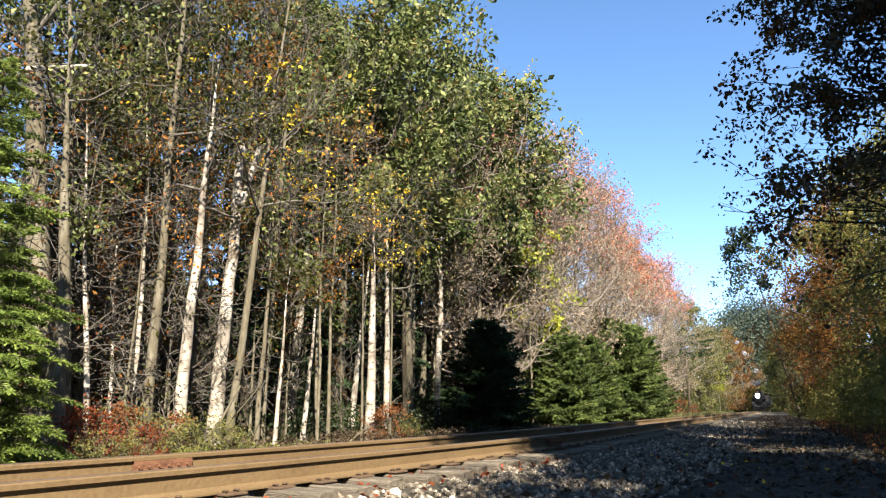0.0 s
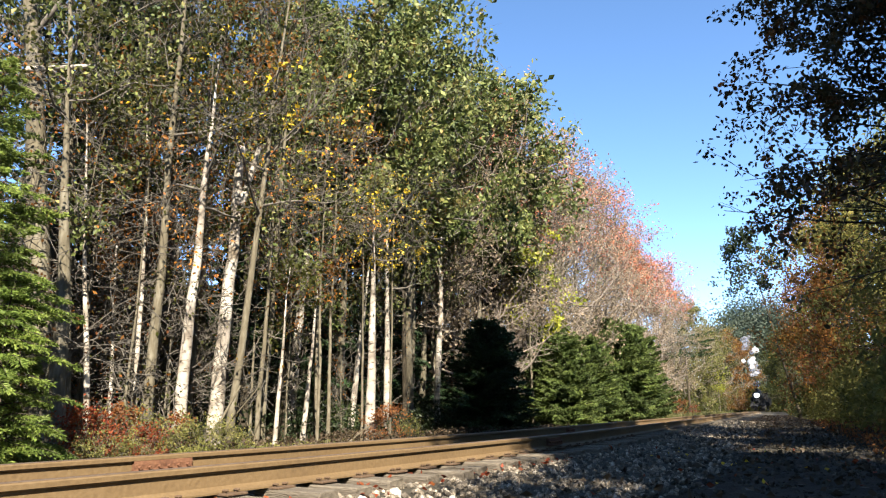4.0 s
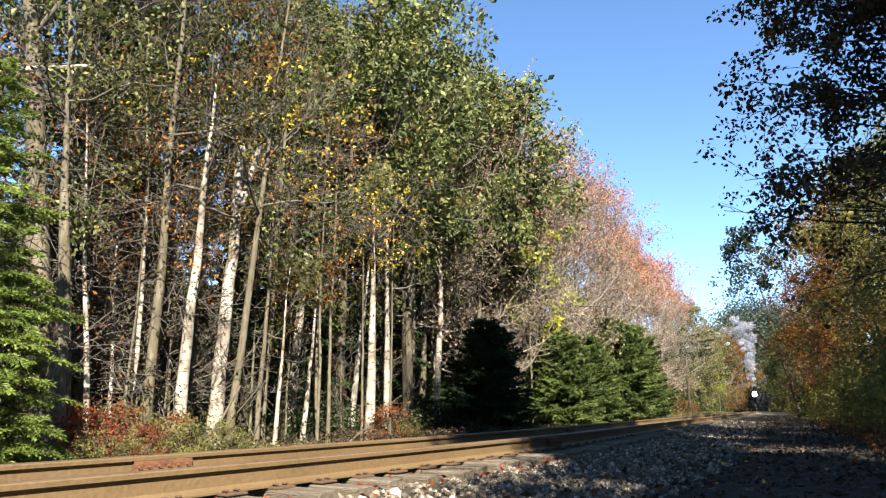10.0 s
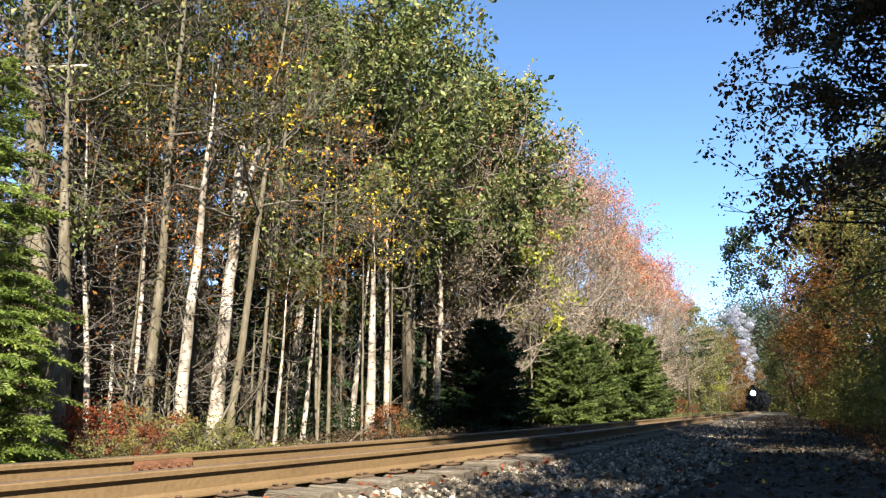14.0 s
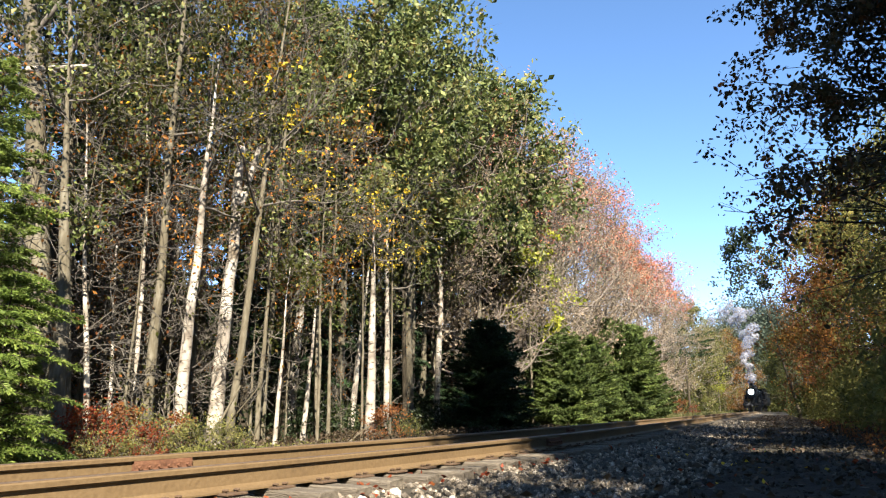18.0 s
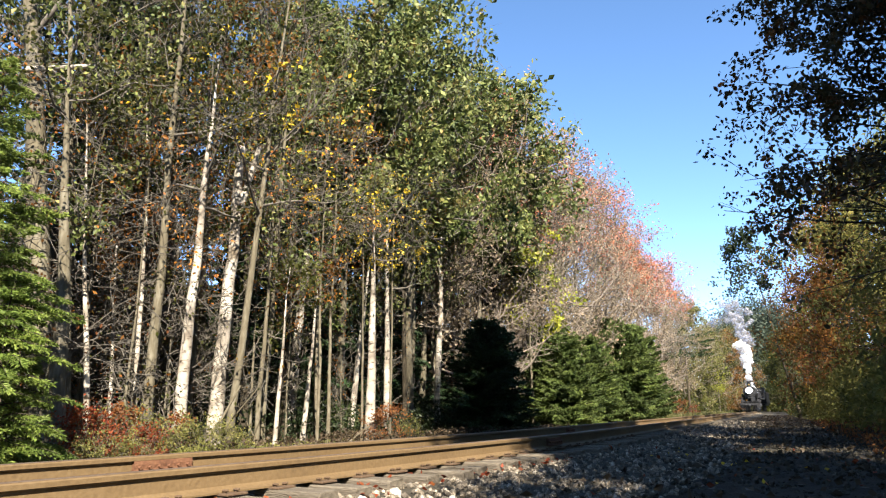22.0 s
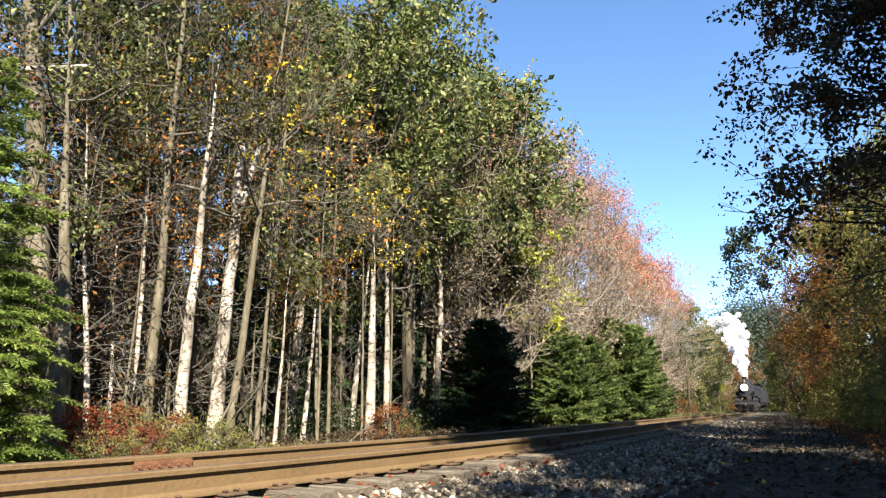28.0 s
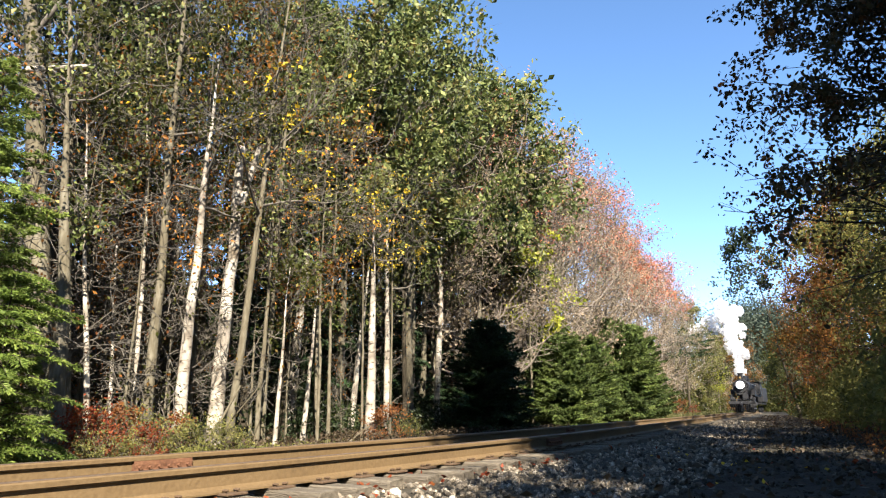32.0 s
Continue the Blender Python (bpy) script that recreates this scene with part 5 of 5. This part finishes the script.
    part("tender", bm, BLACK, eng)
    bm = bmesh.new()
    box(bm, (6.6, 2.5, 0.25), (-13.4, 0, 1.08), 0.02)
    part("tender_frame", bm, BLACK, eng)
    wheels = []
    for x, r in ((-0.2, 0.42), (-2.7, 0.72), (-4.35, 0.72), (-6.0, 0.72), (-11.2, 0.42), (-12.6, 0.42), (-14.4, 0.42), (-15.8, 0.42)):
        for y in (-0.75, 0.75):
            bm = bmesh.new()
            drum(bm, r, r, 0.13, (0, 0, 0), "Y", 28)
            drum(bm, r + 0.025, r + 0.025, 0.03, (0, -0.065 * (1 if y > 0 else -1), 0), "Y", 28)
            wheel = part("wheel", bm, BLACK, eng)
            wheel.location = (x, y, r)
            bm = bmesh.new()
            drum(bm, r * 0.22, r * 0.18, 0.2, (0, 0, 0), "Y", 14)
            for k in range(10):
                a = k * math.pi / 5
                box(bm, (r * 0.72, 0.16, 0.045), (r * 0.5 * math.cos(a), 0, r * 0.5 * math.sin(a)), 0, Matrix.Rotation(-a, 3, "Y"))
            part("spokes", bm, GRAPHITE, wheel)
            wheels.append((wheel, r))
    rods = []
    for y in (-0.92, 0.92):
        bm = bmesh.new()
        box(bm, (3.5, 0.06, 0.12), (0, 0, 0), 0.015)
        for x in (-1.65, 0, 1.65):
            drum(bm, 0.12, 0.12, 0.09, (x, 0, 0), "Y", 14)
        rod = part("side_rod", bm, STEEL, eng)
        rod.location = (-4.35, y, 0.72)
        rods.append((rod, y))
    return eng, wheels, rods


def make_puffs():
    """Steam in rounded puffs; each leaves the stack at its own time."""
    forms = []
    for k in range(15):
        rng = random.Random(700 + k)
        thick = k < 5 or k > 9
        bm = bmesh.new()
        bmesh.ops.create_icosphere(bm, subdivisions=4, radius=1.0)
        off = Vector((rng.uniform(0, 50), rng.uniform(0, 50), rng.uniform(0, 50)))
        size = (0.38, 0.46, 0.74, 0.66, 0.58)[k % 5]
        for v in bm.verts:
            d = v.co.normalized()
            lump = abs(noise.noise(d * 1.7 + off)) * 0.75 + abs(noise.noise(d * 3.9 + off)) * 0.42 + abs(noise.noise(d * 8.5 + off)) * 0.2
            v.co = d * size * (0.62 + lump) * (1.0 if thick else 1.15)
            v.co.x *= 1.25
        for f in bm.faces:
            f.smooth = True
        me = bpy.data.meshes.new("steam_puff")
        bm.to_mesh(me)
        bm.free()
        me.materials.append((STEAM_WHITE, STEAM_GREY, STEAM_PALE)[k // 5])
        forms.append(me)
    rng = random.Random(77)
    puffs, t = [], -6.0
    while t < 31.98:
        # how strongly the engine steams, and how white
        rate = float(np.interp(t, (-6, 0, 1.2, 2.5, 4, 5.5, 6.5, 9, 13, 16, 18, 21, 23, 32), (0.4, 1, 4, 7, 7, 7, 8, 8, 7.5, 7.5, 9, 12, 12, 12)))
        white = float(np.interp(t, (-6, 0, 2, 3.5, 5.5, 7, 9, 13, 18, 19.5, 21, 32), (0, 0.2, 0.7, 0.4, 0.12, 0.05, 0.12, 0.15, 0.1, 0.25, 0.9, 1.0)))
        k = rng.choice((0, 0, 0, 1, 1, 1, 2, 3, 4))
        white = max(white, 0.75) if k < 2 else white * (0.7 if t < 19 else 1.0)
        ob = new("steam_puff", forms[k + (5 if rng.random() >= white else 0 if t > 19.5 or 1.2 < t < 3.2 else 10)])
        tagged(ob, "white puff of steam above the locomotive" if ob.data.materials[0] is not STEAM_GREY else "thin grey puff of steam above the locomotive", "steam", "steam plume")
        puffs.append((ob, t, rng.random(), max(-1.4, min(1.4, rng.gauss(0, 1))), rng.gauss(0, 1), rng.random(), (0.0, 0.0, 0.75, 0.5, 0.28)[k]))
        t += rng.uniform(0.6, 1.4) / rate
    return puffs


def motions():
    eng, wheels, rods = ENGINE
    walk(eng, [(t, engine_pose(t)) for t in (0, 4, 8, 12, 16, 20, 24, 28, 32)])
    times = [0.25 * i for i in range(129)]
    for wheel, r in wheels:
        at = wheel.location.copy()
        walk(wheel, [(t, pose(*at, 0, math.degrees((arrived(0) - arrived(t)) / r) % 360, 0)) for t in times])
    for rod, y in rods:
        at = rod.location.copy()
        rows = []
        for t in times:
            w = (arrived(0) - arrived(t)) / 0.72 + (0 if y > 0 else math.pi / 2)
            rows.append((t, pose(at.x + 0.3 * math.cos(w), at.y, at.z - 0.3 * math.sin(w))))
        walk(rod, rows)
    for ob, born, u, gx, gy, w, late_by in PUFFS:
        def inside(t):
            return engine_pose(t) @ pose(-4.4, 0, 2.95)
        mouth = (engine_pose(born) @ Vector((-0.95, 0, 4.45)))
        rows = []
        for t in (0, 4, 8, 12, 16, 20, 24, 28):
            if t < born + late_by - 0.4:
                rows.append((t, inside(t)))
        if born + late_by > 0.12:
            rows.append((born + late_by - 0.1, inside(born + late_by - 0.1)))
        for age in (late_by + 0.06, late_by + 0.2, late_by + 0.45, 1.2, 2.2, 3.6, 5.2, 7.0, 9.0, 12.0, 40.0):
            t = born + age
            if age < 10:
                lift = float(np.interp(born, (0, 12, 18, 24, 30), (1.3, 1.6, 1.3, 0.9, 1.15)))
                up = (3.9 * (1 - math.exp(-age / 1.4)) + 1.3 * min(age, 5.0) * (0.8 + 0.4 * w)) * lift * age / (age + 0.2)
                side = 0.02 + 0.145 * up
                drift = float(np.interp(born, (0, 8, 19, 23, 30), (0.045, 0.035, 0.02, 0.045, 0.06))) * up ** 1.35 + (max(0, age - 4.4) ** 2) * 0.8
                up -= max(0, age - 4.4) ** 2 * 0.35
                p = mouth + Vector((gx * side * 0.75, gy * side * 0.75, up)) + Vector((-COS, SIN, 0)) * drift
            else:
                p = mouth + Vector((-COS, SIN, 0)) * (16 + 6 * u + 0.2 * age) + Vector((gx, gy, 3.0 + 3 * w))
            rows.append((t, Matrix.Translation(p) @ pose(0, 0, 0, 0, 60 * (w - 0.5), YAW + math.copysign(50 + 26 * u, gx) + 0.7 * min(age, 12))))
        # keep the rows that fall in the clip, with one before and one after it
        keep = [r for r in rows if -0.001 <= r[0] <= 32]
        early = [r for r in rows if r[0] < 0]
        late = [r for r in rows if r[0] > 32]
        if early and (not keep or keep[0][0] > 0):
            nxt = keep[0] if keep else late[0]
            f = (0 - early[-1][0]) / (nxt[0] - early[-1][0])
            keep.insert(0, (0.0, early[-1][1].lerp(nxt[1], f)))
        if late and keep[-1][0] < 32:
            f = (32 - keep[-1][0]) / (late[0][0] - keep[-1][0])
            keep.append((32.0, keep[-1][1].lerp(late[0][1], f)))
        walk(ob, keep)


make_ground()
make_bed()
edge_trunks()
leaning_poles()
canopy_trees()
deep_trunks()
thickets()
rose_trees()
far_woods()
evergreens()
bright_boughs()
undergrowth()
near_side()
overhanging_tree()
ENGINE = make_engine()
PUFFS = make_puffs()
make_stones()
make_track()
picked_stones()
motions()
